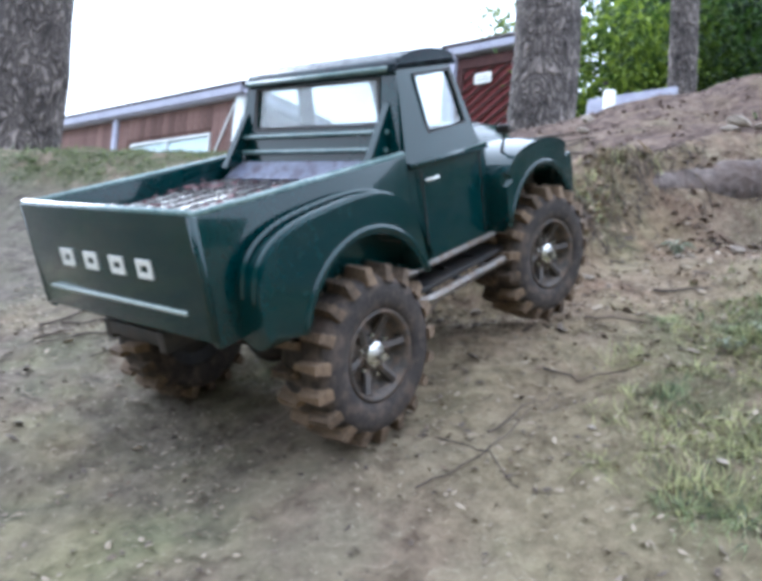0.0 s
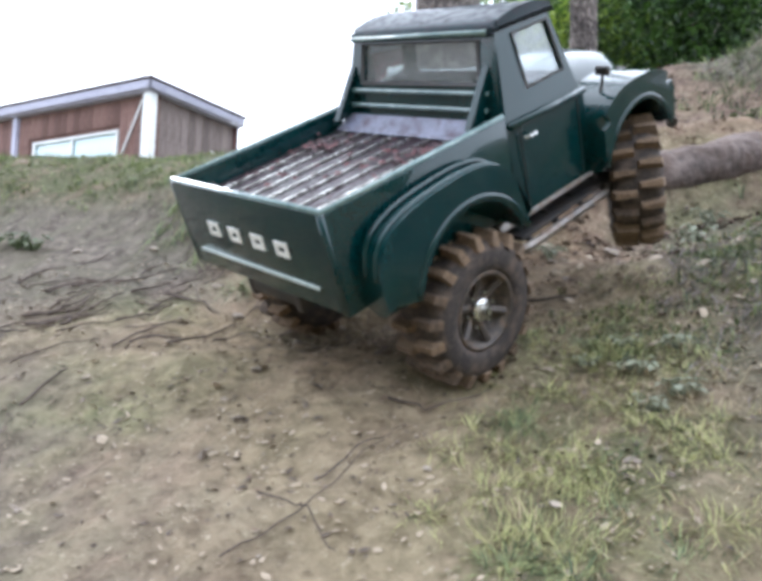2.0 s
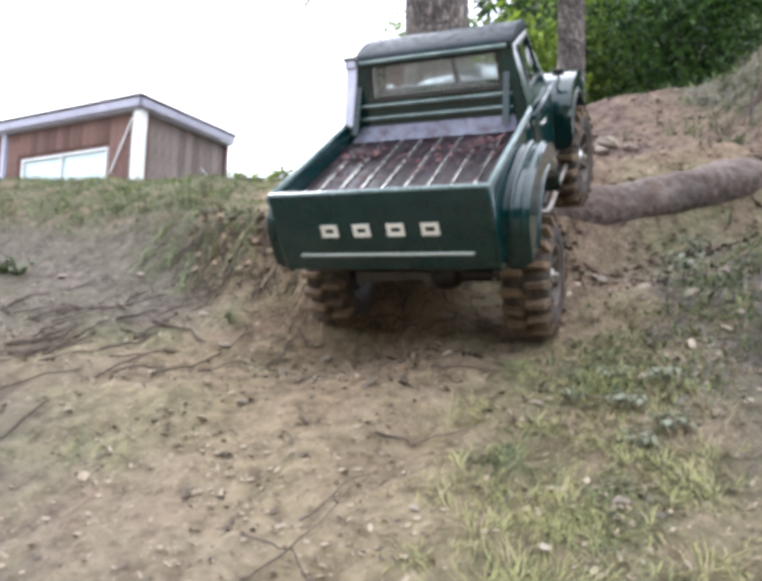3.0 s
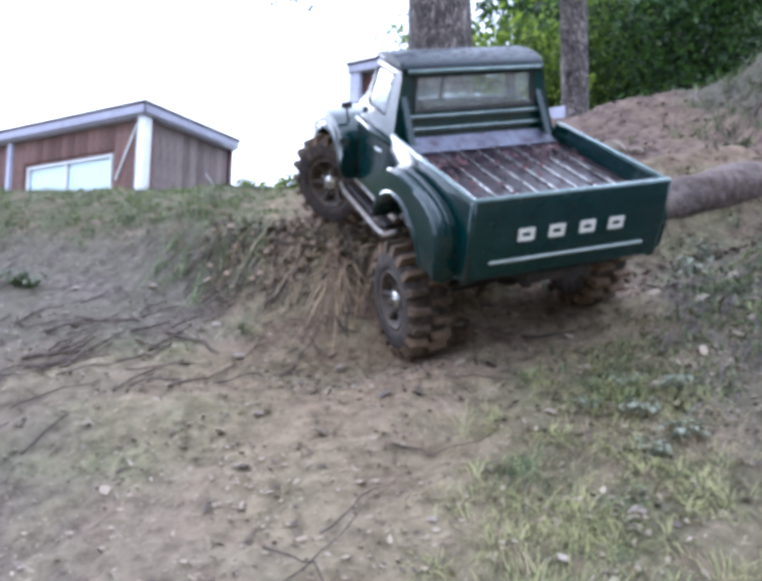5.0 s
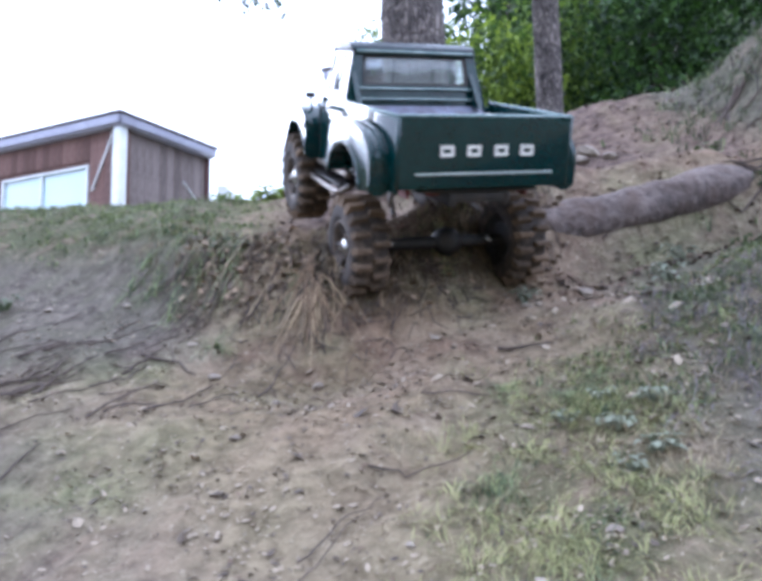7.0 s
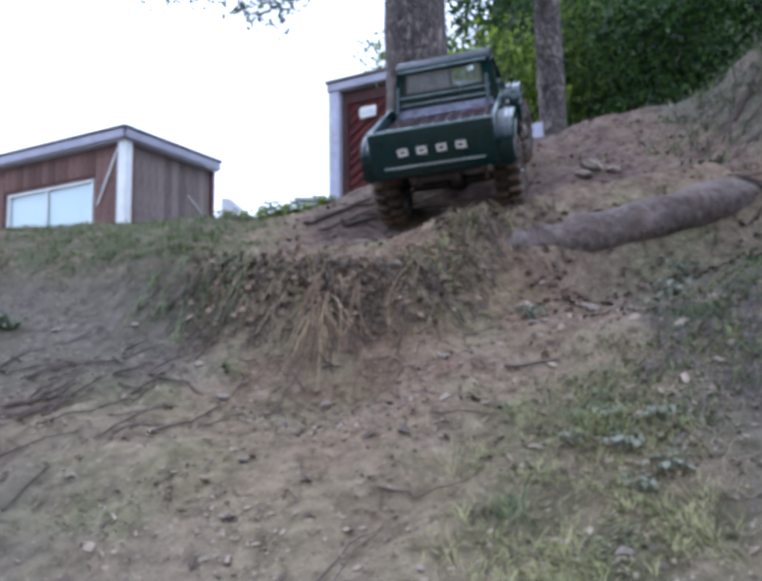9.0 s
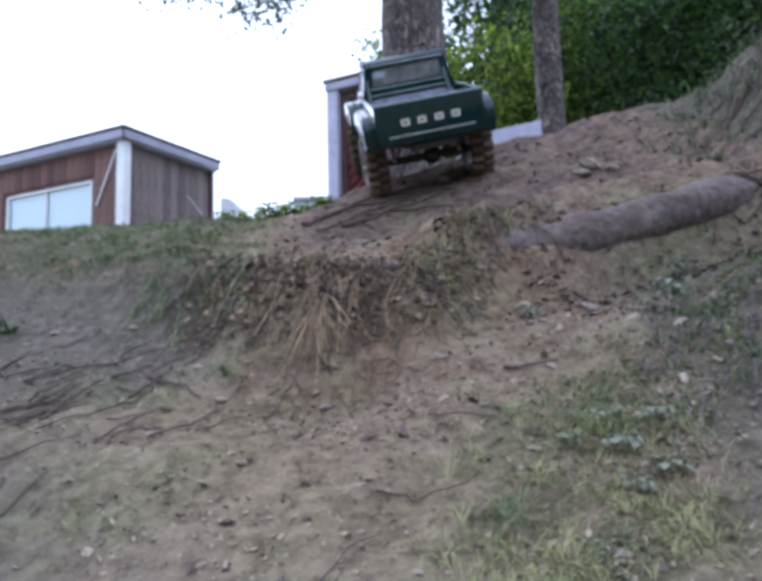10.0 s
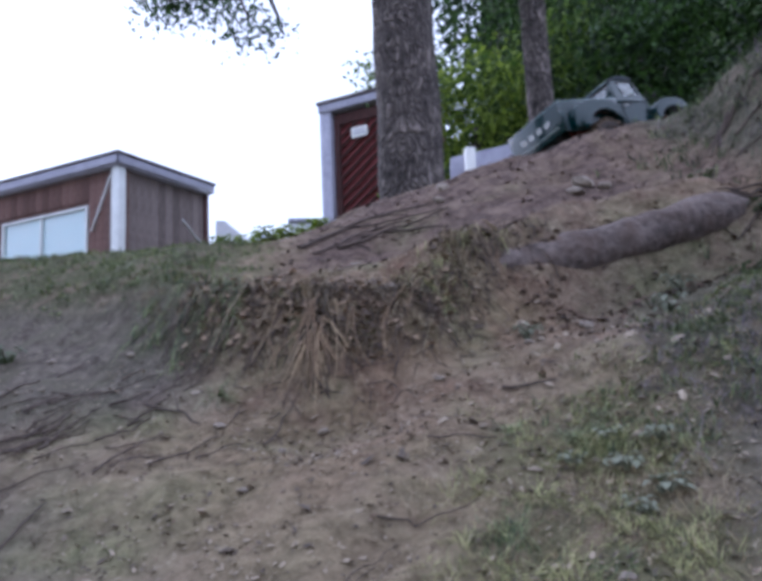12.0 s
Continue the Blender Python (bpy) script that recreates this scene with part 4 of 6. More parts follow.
def build_truck():
    axles = []
    truck = thing("model_truck", "dark green radio-controlled pickup truck climbing the dirt bank", "model truck")
    # tailgate, with rolled top edge, letters as plain white blocks and a pale strip
    bm = bmesh.new()
    prism(bm, [(-0.0925, 0.0686), (0.0925, 0.0686), (0.0925, 0.004), (0.0905, 0.0), (-0.0905, 0.0), (-0.0925, 0.004)], -0.0025, 0.003, axis=1, bevel=0.0012)
    tailgate = part("tailgate", bm, PAINT, truck)
    bm = bmesh.new()
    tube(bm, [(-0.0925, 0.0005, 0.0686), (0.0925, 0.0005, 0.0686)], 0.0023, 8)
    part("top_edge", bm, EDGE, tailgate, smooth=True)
    bm = bmesh.new()
    box(bm, (-0.0755, -0.0042, 0.0136), (0.0755, -0.002, 0.0156), 0.0005)
    part("strip", bm, TRIM, tailgate, "pale metal strip")
    for cx in (-0.0435, -0.0148, 0.0148, 0.0435):
        bm = bmesh.new()
        window_plate(bm, [(cx - 0.0072, -0.0036, 0.0312), (cx + 0.0072, -0.0036, 0.0312), (cx + 0.0072, -0.0036, 0.0418), (cx - 0.0072, -0.0036, 0.0418)],
                     [(cx - 0.0040, -0.0036, 0.0344), (cx + 0.0040, -0.0036, 0.0344), (cx + 0.0040, -0.0036, 0.0386), (cx - 0.0040, -0.0036, 0.0386)], 0.0016)
        part("badge_block", bm, WHITE, tailgate, "plain white block")
    for s in (-1, 1):
        bm = bmesh.new()
        box(bm, (s * 0.0925 - 0.003, 0.0, -0.004), (s * 0.0925 + 0.003, 0.172, 0.0672), 0.0012)
        side = part("bed_side", bm, PAINT, truck)
        bm = bmesh.new()
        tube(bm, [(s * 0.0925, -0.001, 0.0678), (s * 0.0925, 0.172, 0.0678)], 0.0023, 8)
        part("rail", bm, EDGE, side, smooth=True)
        # rounded rear corner
        bm = bmesh.new()
        tube(bm, [(s * 0.0925, 0.0005, 0.0), (s * 0.0925, 0.0005, 0.0678)], 0.0031, 8)
        part("corner", bm, PAINT, side, smooth=True)
        # rear fender: swelling arch over the wheel
        outer = [(0.016, -0.009), (0.015, 0.018), (0.019, 0.033), (0.03, 0.0445), (0.05, 0.0515), (0.08, 0.0545), (0.11, 0.0545), (0.132, 0.0495), (0.147, 0.038), (0.154, 0.020), (0.157, -0.006)]
        inner = [(0.1 + 0.057 * math.cos(a), -0.026 + 0.058 * math.sin(a)) for a in (radians(d) for d in (22, 45, 70, 95, 120, 145, 163))]
        bm = bmesh.new()
        lo, hi = sorted((s * 0.0945, s * 0.116))
        prism(bm, rounded(outer) + [(0.1525, -0.006)] + rounded(inner) + [(0.045, -0.009)], lo, hi, axis=0, bevel=0.009, segments=5)
        fender = part("rear_fender", bm, PAINT, truck)
        bm = bmesh.new()
        tube(bm, [(s * 0.1148, 0.1 + 0.0605 * math.cos(radians(d)), -0.026 + 0.0615 * math.sin(radians(d))) for d in range(18, 168, 6)], 0.0027, 8)
        part("flange", bm, PAINT, fender, smooth=True)
        for x, up in ((0.1105, 0.0), (0.1015, 0.0015)):
            bm = bmesh.new()
            tube(bm, [(s * x, p[0], p[1] + up) for p in rounded([(p, q, 0) for p, q in outer[1:9]], 4)], 0.0019, 8)
            part("crown_rib", bm, PAINT, fender, smooth=True)
        bm = bmesh.new()
        arc = [(math.cos(radians(d)), math.sin(radians(d))) for d in range(20, 165, 12)]
        sheet = [[bm.verts.new((s * x, 0.1 + r * c, -0.026 + (r + 0.001) * v)) for c, v in arc] for x, r in ((0.07, 0.0585), (0.07, 0.0572), (0.112, 0.0572), (0.112, 0.0585))]
        for a, b in ((0, 1), (1, 2), (2, 3), (3, 0)):
            for i in range(len(arc) - 1):
                bm.faces.new((sheet[a][i], sheet[a][i + 1], sheet[b][i + 1], sheet[b][i]))
        part("liner", bm, LINER, fender, "dusty red inner fender")
    # bed floor: dark planks with bright strips between
    for k in range(9):
        x = -0.08 + 0.02 * k
        bm = bmesh.new()
        box(bm, (x - 0.0088, 0.003, 0.047), (x + 0.0088, 0.168, 0.0515), 0.0008)
        part("bed_plank", bm, PLANK, truck)
    for k in range(8):
        x = -0.07 + 0.02 * k
        bm = bmesh.new()
        box(bm, (x - 0.0009, 0.003, 0.05), (x + 0.0009, 0.166, 0.0532), 0.0004)
        part("bed_strip", bm, STRIP, truck, "bright metal strip")
    bm = bmesh.new()
    slab(bm, [(-0.088, 0.003, 0.0465), (0.088, 0.003, 0.0465), (0.088, 0.17, 0.0465), (-0.088, 0.17, 0.0465)], 0.004)
    part("bed_pan", bm, BLACK, truck)
    bm = bmesh.new()
    slab(bm, [(-0.083, 0.157, 0.0532), (0.083, 0.157, 0.0532), (0.078, 0.1725, 0.0635), (-0.078, 0.1725, 0.0635)], 0.003)
    part("bulkhead", bm, PANEL, truck, "grey sloping bed front panel")
    for s in (-1, 1):
        bm = bmesh.new()
        slab(bm, [(s * 0.0755, 0.155, 0.062), (s * 0.0755, 0.171, 0.062), (s * 0.0745, 0.192, 0.1), (s * 0.0745, 0.186, 0.1)], 0.006)
        part("buttress", bm, PAINT, truck)

    # cab: rear wall, sides, roof, pillars and glass
    rear = [(-0.088, 0.1745, 0.058), (0.088, 0.1745, 0.058), (0.0775, 0.1935, 0.1215), (-0.0775, 0.1935, 0.1215)]
    hole = [(-0.0638, 0.1835, 0.0885), (0.0638, 0.1835, 0.0885), (0.0618, 0.191, 0.1162), (-0.0618, 0.191, 0.1162)]
    bm = bmesh.new()
    window_plate(bm, rear, hole, 0.004)
    wall = part("cab_back", bm, PAINT, truck)
    bm = bmesh.new()
    slab(bm, [(x * 0.99, y + 0.002, z) for x, y, z in hole], 0.0008)
    part("rear_window", bm, SKY_HAZED_GLASS, wall, "clear plastic window")
    for z, y in ((0.0705, 0.1755), (0.082, 0.179)):
        bm = bmesh.new()
        tube(bm, [(-0.076, y, z), (0.076, y, z)], 0.0018, 6)
        part("ledge", bm, EDGE, wall)
    bm = bmesh.new()
    window_plate(bm, [(-0.067, 0.1815, 0.0865), (0.067, 0.1815, 0.0865), (0.065, 0.1905, 0.1178), (-0.065, 0.1905, 0.1178)], hole, 0.0025)
    part("window_frame", bm, BLACK, wall)
    for s in (-1, 1):
        quad = mirrored([(0.0955, 0.1745, -0.010), (0.0965, 0.268, -0.010), (0.0955, 0.268, 0.058), (0.0925, 0.1745, 0.058)], s)
        bm = bmesh.new()
        slab(bm, quad if s > 0 else quad[::-1], 0.004)
        door = part("door", bm, PAINT, truck)
        bm = bmesh.new()
        tube(bm, mirrored([(0.0945, 0.176, 0.0585), (0.096, 0.268, 0.0575)], s), 0.0028, 8)
        part("belt_moulding", bm, PAINT, door, smooth=True)
        for y in (0.186, 0.259):
            bm = bmesh.new()
            tube(bm, mirrored([(0.0962, y, -0.008), (0.0958, y, 0.054)], s), 0.0006, 5)
            part("door_seam", bm, BLACK, door)
        bm = bmesh.new()
        tube(bm, mirrored([(0.097, 0.1885, 0.047), (0.0995, 0.191, 0.0472), (0.0995, 0.2, 0.0472)], s), 0.0013, 6)
        part("door_handle", bm, CHROME, door, "small chrome handle")
        # upper side with the window opening
        up = mirrored([(0.0915, 0.1765, 0.058), (0.0935, 0.266, 0.0575), (0.0770, 0.2565, 0.1215), (0.0770, 0.1945, 0.1215)], s)
        win = mirrored([(0.0862, 0.2125, 0.0775), (0.0878, 0.2545, 0.0785), (0.0798, 0.2505, 0.1155), (0.0798, 0.2105, 0.1155)], s)
        bm = bmesh.new()
        window_plate(bm, up if s > 0 else up[::-1], win if s > 0 else win[::-1], 0.0035)
        upper = part("cab_side", bm, PAINT, truck)
        bm = bmesh.new()
        inner = [(x - s * 0.0015, y, z) for x, y, z in win]
        slab(bm, inner, 0.0008)
        part("side_window", bm, GLASS, upper, "clear plastic window")
        bm = bmesh.new()
        window_plate(bm, [(x + s * 0.0006, y + (0.002 if y > 0.23 else -0.002), z + (0.002 if z > 0.1 else -0.002)) for x, y, z in (win if s > 0 else win[::-1])], [(x + s * 0.0006, y, z) for x, y, z in (win if s > 0 else win[::-1])], 0.002)
        part("window_seal", bm, BLACK, upper)
        # mirror on its arm
        bm = bmesh.new()
        tube(bm, mirrored([(0.098, 0.288, 0.048), (0.101, 0.288, 0.060), (0.101, 0.288, 0.066)], s), 0.0012, 6)
        mirror = part("mirror_arm", bm, BLACK, truck)
        bm = bmesh.new()
        lo, hi = sorted((s * 0.095, s * 0.107))
        box(bm, (lo, 0.286, 0.063), (hi, 0.291, 0.070), 0.0015)
        part("side_mirror", bm, BLACK, mirror)
    bm = bmesh.new()
    outline = rounded([(0.190, 0.1195), (0.191, 0.125), (0.197, 0.1292), (0.222, 0.133), (0.246, 0.1315), (0.261, 0.127), (0.266, 0.121), (0.262, 0.119)])
    prism(bm, outline, -0.0785, 0.0785, axis=0, bevel=0.005, segments=4)
    roof = part("roof", bm, ROOF_PAINT, truck, "dusty dark green roof", smooth=False)
    bm = bmesh.new()
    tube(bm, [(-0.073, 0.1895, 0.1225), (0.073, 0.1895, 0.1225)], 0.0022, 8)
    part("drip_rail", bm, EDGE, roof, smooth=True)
    bm = bmesh.new()
    front = [(0.0905, 0.268, 0.062), (-0.0905, 0.268, 0.062), (-0.0755, 0.259, 0.1215), (0.0755, 0.259, 0.1215)]
    fhole = [(0.082, 0.267, 0.0745), (-0.082, 0.267, 0.0745), (-0.0715, 0.260, 0.1165), (0.0715, 0.260, 0.1165)]
    window_plate(bm, front, fhole, 0.0035)
    screen = part("windscreen_frame", bm, PAINT, truck)
    bm = bmesh.new()
    slab(bm, [(x, y - 0.0015, z) for x, y, z in fhole], 0.0008)
    part("windscreen", bm, GLASS, screen, "clear plastic windscreen")
    bm = bmesh.new()
    tube(bm, [(0.0, 0.266, 0.0745), (0.0, 0.259, 0.1165)], 0.0035, 6)
    part("centre_bar", bm, BLACK, screen)
    bm = bmesh.new()
    box(bm, (-0.086, 0.182, -0.004), (0.086, 0.262, 0.052), 0.004)
    part("cab_floor", bm, BLACK, truck)
    # hood, nose, front fenders
    bm = bmesh.new()
    rows = []
    for y, half, top, low in ((0.262, 0.074, 0.070, 0.03), (0.29, 0.070, 0.0705, 0.03), (0.33, 0.064, 0.068, 0.025), (0.37, 0.057, 0.063, 0.02), (0.388, 0.053, 0.055, 0.012), (0.394, 0.05, 0.042, 0.004)):
        rows.append([bm.verts.new(p) for p in ((-half, y, low), (-half, y, top - 0.016), (-half * 0.82, y, top - 0.004), (-half * 0.3, y, top), (0, y, top + 0.002), (half * 0.3, y, top), (half * 0.82, y, top - 0.004), (half, y, top - 0.016), (half, y, low))])
    for a, b in zip(rows, rows[1:]):
        for i in range(8):
            bm.faces.new((a[i], a[i + 1], b[i + 1], b[i]))
        bm.faces.new((a[8], a[0], b[0], b[8]))
    bm.faces.new(rows[0])
    bm.faces.new(rows[-1][::-1])
    part("hood", bm, PAINT, truck, smooth=True)
    for s in (-1, 1):
        outer = [(0.266, -0.010), (0.266, 0.026), (0.271, 0.038), (0.284, 0.0475), (0.305, 0.0525), (0.332, 0.0525), (0.354, 0.0485), (0.369, 0.040), (0.3755, 0.026), (0.3765, 0.006), (0.3765, -0.002)]
        inner = [(0.32 + 0.053 * math.cos(a), -0.028 + 0.060 * math.sin(a)) for a in (radians(d) for d in (25, 45, 70, 95, 120, 145, 162))]
        bm = bmesh.new()
        lo, hi = sorted((s * 0.062, s * 0.114))
        prism(bm, rounded(outer) + rounded(inner), lo, hi, axis=0, bevel=0.009, segments=4)
        fender = part("front_fender", bm, PAINT, truck)
        bm = bmesh.new()
        tube(bm, [(s * 0.1125, 0.32 + 0.056 * math.cos(radians(d)), -0.028 + 0.063 * math.sin(radians(d))) for d in range(22, 162, 7)], 0.0025, 8)
        part("flange", bm, PAINT, fender, smooth=True)
        bm = bmesh.new()
        c = Vector((s * 0.086, 0.3765, 0.025))
        tube(bm, [c + Vector((0, -0.004, 0)), c + Vector((0, 0.003, 0)), c + Vector((0, 0.0045, 0))], [0.0135, 0.0135, 0.010], 16)
        part("headlight", bm, CHROME, fender, "round chrome headlight")
        # rock slider: outer tube, inner rail, stays and tread plate
        bm = bmesh.new()
        tube(bm, mirrored([(0.090, 0.150, -0.024), (0.099, 0.163, -0.034), (0.1005, 0.18, -0.0352), (0.1015, 0.29, -0.034), (0.1, 0.305, -0.031), (0.09, 0.312, -0.022)], s), 0.0036, 8)
        slider = part("rock_slider", bm, STEEL, truck, "dusty metal side step", smooth=True)
        bm = bmesh.new()
        tube(bm, mirrored([(0.093, 0.150, -0.0125), (0.0945, 0.27, -0.0125)], s), 0.0034, 8)
        part("sill_rail", bm, STEEL, slider)
        for y in (0.18, 0.215, 0.25, 0.285):
            bm = bmesh.new()
            tube(bm, mirrored([(0.101, y, -0.0352), (0.086, y, -0.026), (0.05, y, -0.026)], s), 0.0026, 6)
            part("stay", bm, BLACK, slider)
    for s in (-1, 1):
        bm = bmesh.new()
        lo, hi = sorted((s * 0.07, s * 0.098))
        box(bm, (lo, 0.17, -0.030), (hi, 0.29, -0.026), 0.001)
        part("tread_plate", bm, BLACK, truck, "dark dusty tread plate")
    bm = bmesh.new()
    box(bm, (-0.06, 0.384, -0.002), (0.06, 0.394, 0.04), 0.003)
    grille = part("grille", bm, BLACK, truck)
    for k in range(4):
        bm = bmesh.new()
        tube(bm, [(-0.056, 0.3955, 0.006 + 0.009 * k), (0.056, 0.3955, 0.006 + 0.009 * k)], 0.0018, 6)
        part("grille_bar", bm, CHROME, grille)
    bm = bmesh.new()
    tube(bm, [(-0.108, 0.382, -0.008), (-0.095, 0.400, -0.008), (0.095, 0.400, -0.008), (0.108, 0.382, -0.008)], 0.005, 8)
    part("front_bumper", bm, BLACK, truck)
    # frame, axles, links, shocks
    for s in (-1, 1):
        bm = bmesh.new()
        box(bm, (s * 0.03 - 0.004, 0.004, -0.02), (s * 0.03 + 0.004, 0.39, -0.006), 0.0015)
        part("frame_rail", bm, BLACK, truck)
        for y in (0.1, 0.331):
            bm = bmesh.new()
            tube(bm, [(s * 0.05, y + 0.012, 0.018), (s * 0.055, y + 0.006, -0.01)], 0.0055, 8)
            tube(bm, [(s * 0.055, y + 0.006, -0.01), (s * 0.06, y, -0.04)], 0.0025, 6)
            part("shock", bm, STEEL, truck)
            bm = bmesh.new()
            tube(bm, [(s * 0.055, y, -0.05), (s * 0.03, 0.212 + (0.02 if y > 0.2 else -0.02), -0.024)], 0.003, 6)
            part("link", bm, STEEL, truck)
    for y in (0.1, 0.331):
        bm = bmesh.new()
        tube(bm, [(-0.085, 0, 0), (-0.02, 0, 0), (0.02, 0, 0), (0.085, 0, 0)], [0.006, 0.008, 0.008, 0.006], 10)
        axle = part("axle", bm, BLACK, truck)
        axle.matrix_basis = pose(0, y, -0.045)
        axles.append((axle, y))
        bm = bmesh.new()
        ball(bm, (0.012, 0, 0), 0.019, (1, 0.9, 0.9))
        part("diff_cover", bm, BLACK, axle)
        for sx in (-0.062, 0.062):
            bm = bmesh.new()
            tube(bm, [(sx, -0.004, 0.004), (sx, -0.0125, 0.004), (sx, -0.014, 0.004)], [0.0032, 0.0032, 0.0018], 8)
            part("screw", bm, CHROME, axle, "bright screw head")
    bm = bmesh.new()
    box(bm, (-0.022, 0.18, -0.034), (0.022, 0.25, -0.006), 0.003)
    part("gearbox", bm, BLACK, truck)
    bm = bmesh.new()
    tube(bm, [(0.006, 0.11, -0.042), (0.004, 0.19, -0.024)], 0.0035, 8)
    part("driveshaft", bm, STEEL, truck)
    bm = bmesh.new()
    box(bm, (-0.028, 0.004, -0.016), (0.028, 0.016, -0.006), 0.002)
    part("rear_crossmember", bm, BLACK, truck)
    # added black plate: blocks light under the body to deepen the shade
    bm = bmesh.new()
    box(bm, (-0.066, 0.006, -0.006), (0.066, 0.385, -0.003), 0.001)
    part("shade_pan", bm, BLACK, truck, "added black plate that darkens the underside")
    for s in (-1, 1):
        bm = bmesh.new()
        lo, hi = sorted((s * 0.0665, s * 0.069))
        prism(bm, [(0.03, -0.016), (0.17, -0.016), (0.17, 0.044), (0.03, 0.044)], lo, hi, axis=0)
        part("inner_fender", bm, LINER, truck, "dusty red inner wheel arch")
    bm = bmesh.new()
    box(bm, (-0.048, 0.03, -0.0135), (-0.012, 0.075, -0.0065), 0.0015)
    part("battery_strap", bm, LINER, truck, "red strap under the bed")
    # clutter in the bed: fallen leaf scraps lie in the corners
    rnd = random.Random(11)
    bm = bmesh.new()
    for _ in range(240):
        x, y = rnd.uniform(-0.082, 0.082), rnd.triangular(0.01, 0.147, 0.13)
        if rnd.random() < 0.5:
            x, y = rnd.choice((-0.06, 0.055)) + rnd.gauss(0, 0.012), 0.12 + rnd.gauss(0, 0.012)
        x, y = max(-0.086, min(0.086, x)), min(0.147, y)
        s = rnd.uniform(0.0012, 0.0045)
        a = rnd.uniform(0, 6.28)
        vs = [bm.verts.new((x + s * math.cos(a + d) * w, y + s * math.sin(a + d), 0.0536 + rnd.uniform(0, 0.003))) for d, w in ((0, 1), (2.1, 0.8), (4.2, 0.9))]
        top = bm.verts.new((x, y, 0.0536 + s * 0.7))
        for i in range(3):
            bm.faces.new((vs[i], vs[(i + 1) % 3], top))
    scraps = part("leaf_debris", bm, RED_SCRAP, truck, "reddish dead leaf scraps in the bed")
    tagged(scraps, kind="stuff")
    wheels = []
    for y in (0.1, 0.331):
        for s in (-1, 1):
            w = build_wheel(truck, "mud-caked off-road wheel")
            w.matrix_basis = pose(s * 0.0965, y, -0.045, 0, 0, 0 if s > 0 else 180)
            w.scale = (0.92, 1.05, 1.05)
            wheels.append((w, s, y))
    return truck, wheels, axles


RED_SCRAP = leaf_material("reddish_leaf_scrap", (0.02, 0.008, 0.01), (0.13, 0.042, 0.044), 0.9, 0.1)
TRUCK, WHEELS, AXLES = build_truck()


# ---- log, board, twigs, roots, stones and plants on the bank ----
bm = bmesh.new()
pts = [(0.25, 0.935, 0.376), (0.29, 0.936, 0.394), (0.335, 0.938, 0.412), (0.38, 0.942, 0.426), (0.44, 0.945, 0.439), (0.50, 0.946, 0.453), (0.56, 0.946, 0.469), (0.62, 0.948, 0.486), (0.675, 0.957, 0.502), (0.72, 0.975, 0.508), (0.75, 0.995, 0.506)]
fine_pts = rounded(pts, 8)
girth = [0.02, 0.027, 0.033, 0.035, 0.033, 0.032, 0.033, 0.034, 0.033, 0.028, 0.018]
radii = [float(v) * (1 + 0.22 * noise.noise(Vector((p[0] * 17, 2, 0)))) for v, p in zip(np.interp(np.linspace(0, 10, len(fine_pts)), range(11), girth), fine_pts)]
tube(bm, fine_pts, radii, 40)
for v in bm.verts:
    ridge = noise.noise(Vector((v.co.x * 7, v.co.y * 90, v.co.z * 90)))
    v.co += Vector((0, -0.5, 0.9)) * (0.006 * noise.noise(v.co * 11) + 0.005 * noise.noise(v.co * 33) + 0.003 * ridge) + Vector((0, 0.5, 0.4)) * 0.006 * noise.noise(Vector((v.co.x * 9, 4, 0)))
thing("fallen_log", "dusty grey half-buried log lying across the bank", "log", bm=bm, mat=DRY_ROOT)

board = thing("white_board", "white weathered board standing behind the crest", "board")
bm = bmesh.new()
slab(bm, [(0.55, 2.06, 0.72), (0.82, 2.03, 0.72), (0.82, 2.05, 1.015), (0.57, 2.08, 0.965)], 0.02)
part("panel", bm, FASCIA, board)
bm = bmesh.new()
box(bm, (0.598, 2.01, 0.72), (0.628, 2.035, 0.975), 0.004)
part("post", bm, WHITE, board)


def twig(points, radius, label, mat=TWIG, forks=0, seed=0, lift=0.003):
    rnd = random.Random(seed)
    fine = []
    for (ax, ay), (bx, by) in zip(points, points[1:]):
        for k in range(5):
            u = k / 5
            fine.append((ax + (bx - ax) * u + rnd.gauss(0, 0.0015), ay + (by - ay) * u + rnd.gauss(0, 0.0015)))
    fine.append(points[-1])
    n = len(fine)
    bm = bmesh.new()
    spine = [Vector((x, y, height(x, y) + lift + radius * 0.5)) for x, y in fine]
    tube(bm, spine, [radius * (1 - 0.6 * i / n) for i in range(n)], 6)
    for _ in range(forks):
        i = rnd.randrange(n // 4, n - 1)
        a = rnd.uniform(0, 6.28)
        ln = rnd.uniform(0.02, 0.05)
        x, y = spine[i].x + ln * math.cos(a), spine[i].y + ln * math.sin(a)
        tube(bm, [spine[i], Vector((x, y, height(x, y) + lift))], [radius * 0.5, radius * 0.25], 5)
    return thing("twig", label, "twig", "twigs on the bank", bm=bm, mat=mat)


